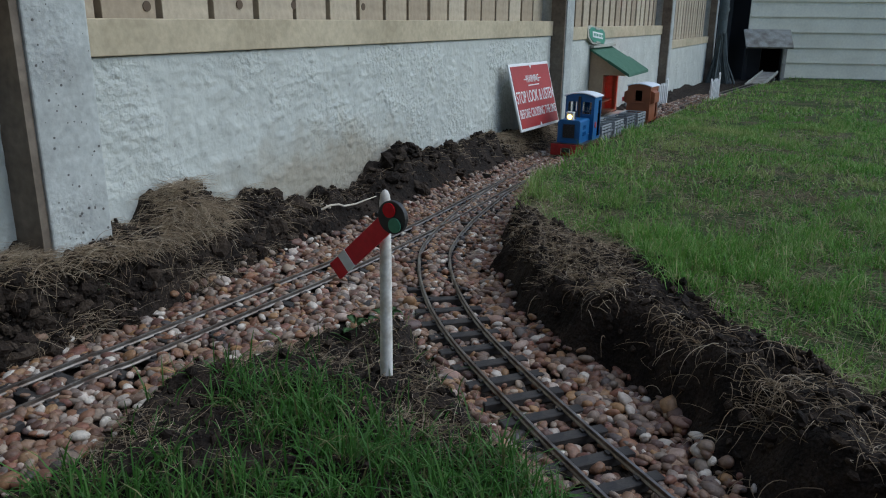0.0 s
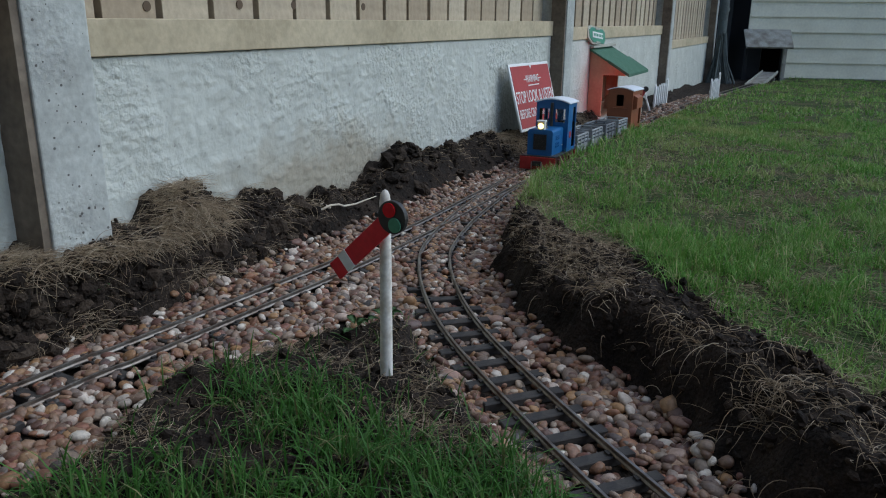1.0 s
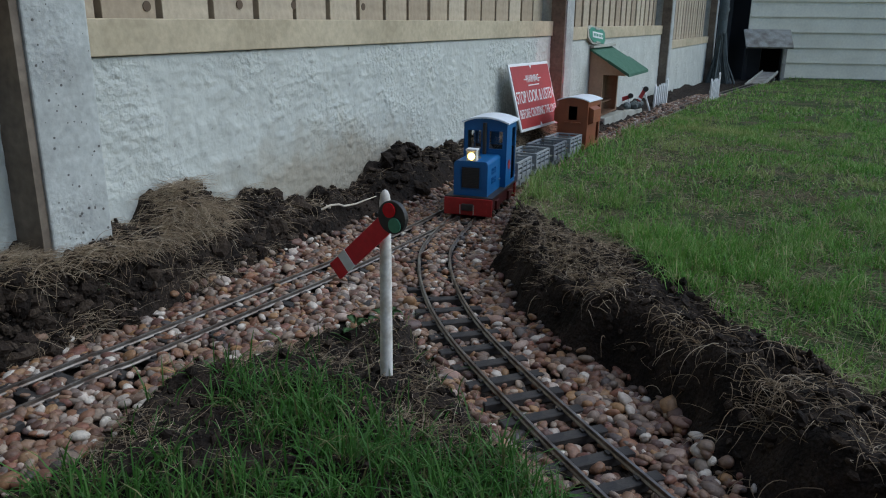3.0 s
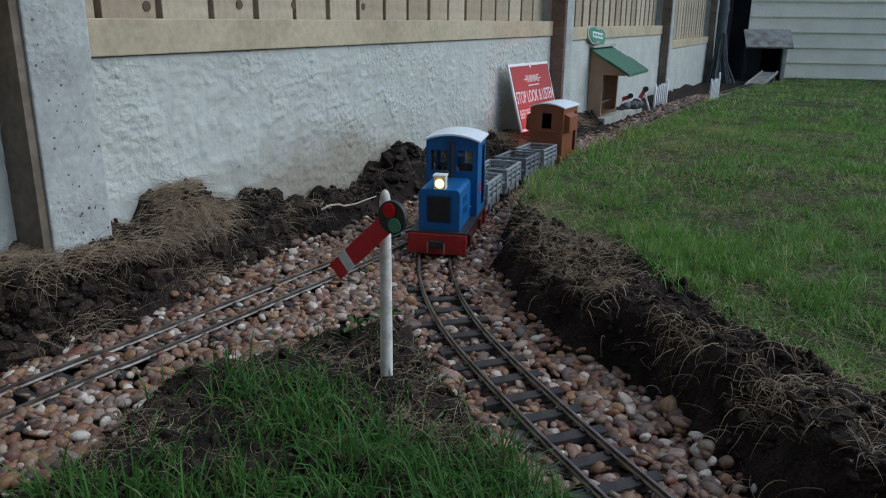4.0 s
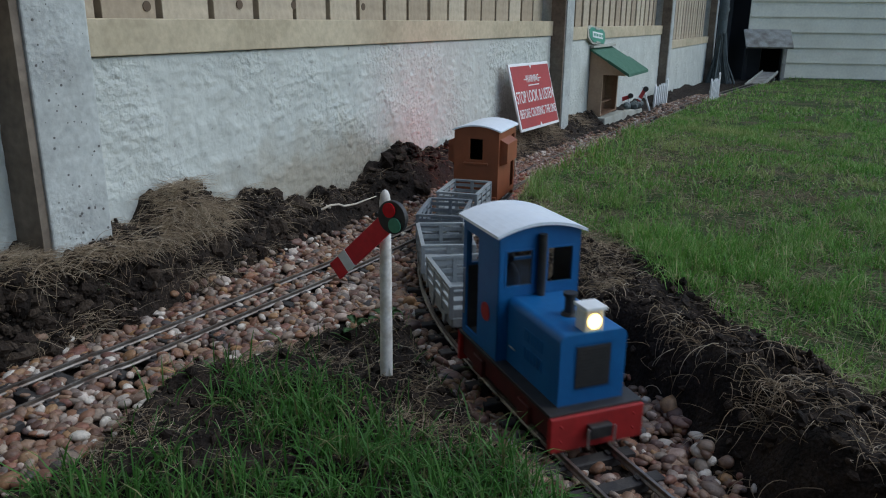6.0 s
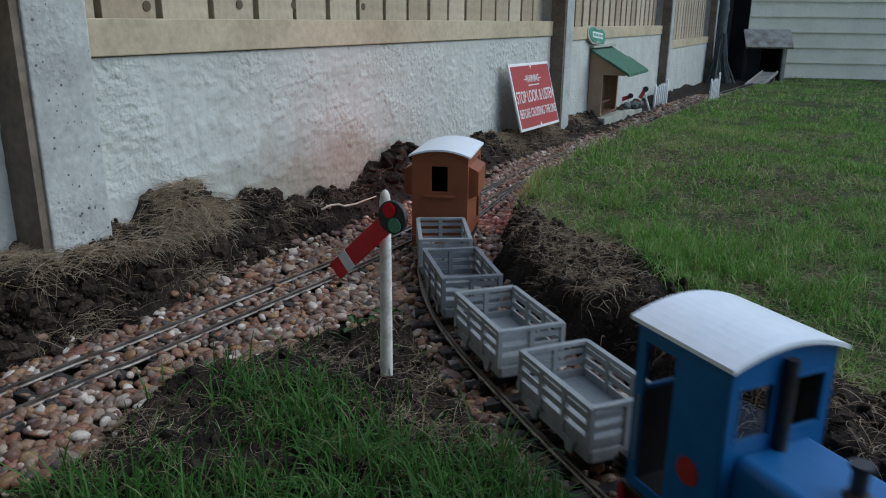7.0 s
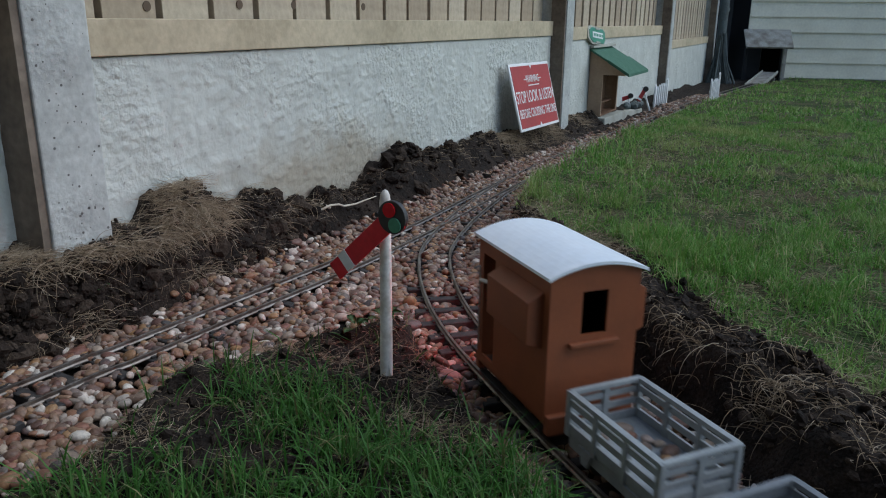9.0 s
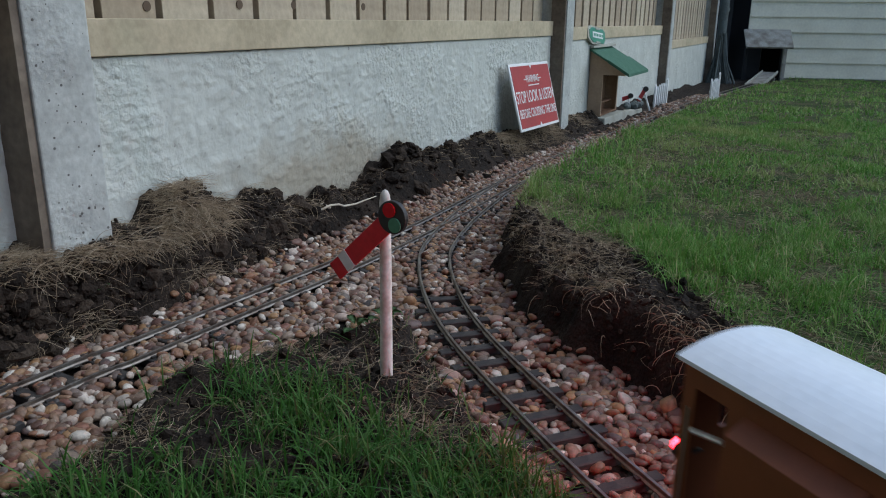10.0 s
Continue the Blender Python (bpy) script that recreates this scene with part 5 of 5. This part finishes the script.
def blades(name, x, y, length, width, r, material="blade", lean=1.35, label="", category=""):
    """Grass blades: two quads and a tip each."""
    n = len(x)
    a = r.uniform(0, 6.2832, n)
    b = a + r.normal(0, 0.6, n) + 1.57
    l1 = np.abs(r.normal(0, lean, n)) + 0.05
    z0 = ground_z(x, y) - 0.002
    rows = []
    cx, cy, cz = x, y, z0
    dirx, diry = np.cos(a), np.sin(a)
    sx, sy = np.cos(b) * width, np.sin(b) * width
    for k, (f, w) in enumerate(((0, 1.0), (0.4, 0.9), (0.75, 0.6), (1.0, 0.08))):
        bend = l1 * f * f
        hx = length * f * np.sin(np.minimum(1.45, l1 * 0.5 + bend * 0.7)) 
        hz = length * f * np.cos(np.minimum(1.45, l1 * 0.4 + bend * 0.6))
        p = np.stack([x + dirx * hx, y + diry * hx, z0 + hz], -1)
        s = np.stack([sx * w, sy * w, 0 * sx], -1)
        rows += [p - s, p + s]
    P = np.stack(rows, 1)
    F = np.array([[0, 1, 3, 2], [2, 3, 5, 4], [4, 5, 7, 6]])
    Fs = (F[None] + (np.arange(n) * 8)[:, None, None]).reshape(-1, 4)
    ob = raw_mesh(name, P.reshape(-1, 3), Fs, material, True)
    return tagged(ob, label, category, kind="stuff")


def build_grass():
    def lawn_keep(x, y, u):
        z, lawn, *_ = ground_parts(x, y)
        thin = np.clip(0.5 + fbm(x, y, 4, 51, 3) * 1.2, 0.15, 1) * ramp(fbm(x, y, 26, 53, 2), -0.28, 0.16)
        worn = 1 - 0.9 * np.exp(-((x - 1.77) / 0.12) ** 2 - ((y - 0.08) / 0.11) ** 2)
        return u < lawn * thin * worn * 2.0
    for n, x0, x1, y0, y1, l0, l1, w, seed in (
            (170000, 0.45, 1.5, -0.65, 0.5, 0.010, 0.030, 0.0006, 61),
            (165000, 1.5, 3.2, -1.2, 0.56, 0.010, 0.026, 0.0010, 62),
            (66000, 3.2, 7.0, -2.4, 0.5, 0.012, 0.028, 0.0020, 63),
            (8000, -1.5, 0.45, -2.4, -0.3, 0.015, 0.035, 0.002, 64)):
        x, y, r = scatter(n, x0, x1, y0, y1, lawn_keep, seed)
        tuft = 0.6 + 1.0 * np.clip(fbm(x, y, 7, 71, 3) + 0.3, 0, 1) + 0.5 * np.exp(-((offset(x, y, BRANCH) + 0.16) / 0.06) ** 2) * (x > 1.1) * (x < 2.2)
        blades("lawn_grass", x, y, r.uniform(l0, l1, len(x)) * tuft, w * r.uniform(0.7, 1.3, len(x)), r, label="short green lawn grass with thin yellowed patches", category="grass")

    def isl_keep(x, y, u):
        z, lawn, bal, left, isl, right, db, dm = ground_parts(x, y)
        patch = ramp(fbm(x, y, 13, 81, 3), -0.06, 0.16) * ramp(-x, -0.56, -0.47)
        return u < isl * np.clip(patch + 0.03, 0, 1)
    x, y, r = scatter(30000, 0.25, 0.75, 0.05, 0.62, isl_keep, 66)
    blades("tuft_grass", x, y, (0.010 + 0.036 * r.uniform(0, 1, len(x)) ** 1.6), 0.0008 * r.uniform(0.7, 1.3, len(x)), r, "tuft", lean=1.3, label="longer green grass tufts between the two tracks", category="grass")


build_grass()


# ---- what moves ----
def motions():
    """The train runs along the branch towards the viewer and past."""
    line = BRANCH[::-1]
    s = np.concatenate([[0], np.cumsum(np.linalg.norm(np.diff(line, axis=0), axis=1))])

    def s_of(x, y):
        return s[np.argmin((line[:, 0] - x) ** 2 + (line[:, 1] - y) ** 2)]

    def at(q):
        if q > s[-1]:
            e = line[-1] + (line[-1] - line[-5]) / np.linalg.norm(line[-1] - line[-5]) * (q - s[-1])
            return Vector((e[0], e[1], 0))
        x = float(np.interp(q, s, line[:, 0]))
        return Vector((x, float(np.interp(q, s, line[:, 1])), float(rail_z(x))))

    # front of the locomotive along the line, by time
    s0 = s_of(0.901, 0.446)
    times = np.array([0.0, 1.0, 2.5, 3.8, 4.5, 5.5, 7.0, 7.5, 9.0, 9.3, 10.0])
    run = np.array([-1.220, -0.945, -0.508, -0.183, 0.004, 0.300, 0.740, 0.890, 1.309, 1.396, 1.607])
    fine = np.arange(-1, 11.001, 0.05)
    lin = np.interp(fine, times, run)
    lin = np.where(fine < 0, run[0] + (fine - 0) * 0.262, np.where(fine > 10, run[-1] + (fine - 10) * 0.33, lin))
    lin = np.convolve(lin, np.ones(21) / 21, "same")
    # (thing, distance of its middle behind the front, half wheelbase)
    cars = [(locomotive, 0.1025, 0.05)]
    for k, w in enumerate(wagons):
        cars.append((w, 0.3145 + 0.162 * k, 0.030))
    cars.append((van, 0.952, 0.040))
    cars += [(pebble_load, 0.3145 + 0.162 * 3, 0.030), (leaf_load, 0.3145 + 0.162 * 2, 0.030)]
    steps = [i * 0.25 for i in range(41)]
    for ob, back, half in cars:
        rows = []
        for t in steps:
            c = s0 + float(np.interp(t, fine, lin)) - back
            f, r = at(c + half), at(c - half)
            d = f - r
            play = Vector((-d.y, d.x, 0)).normalized() * 0.010
            f, r = f + play, r + play
            rows.append((t, Matrix.Translation((f + r) / 2) @ pose(0, 0, 0, 0, -math.degrees(math.atan2(d.z, d.xy.length)), math.degrees(math.atan2(d.y, d.x)))))
        walk(ob, rows)


motions()
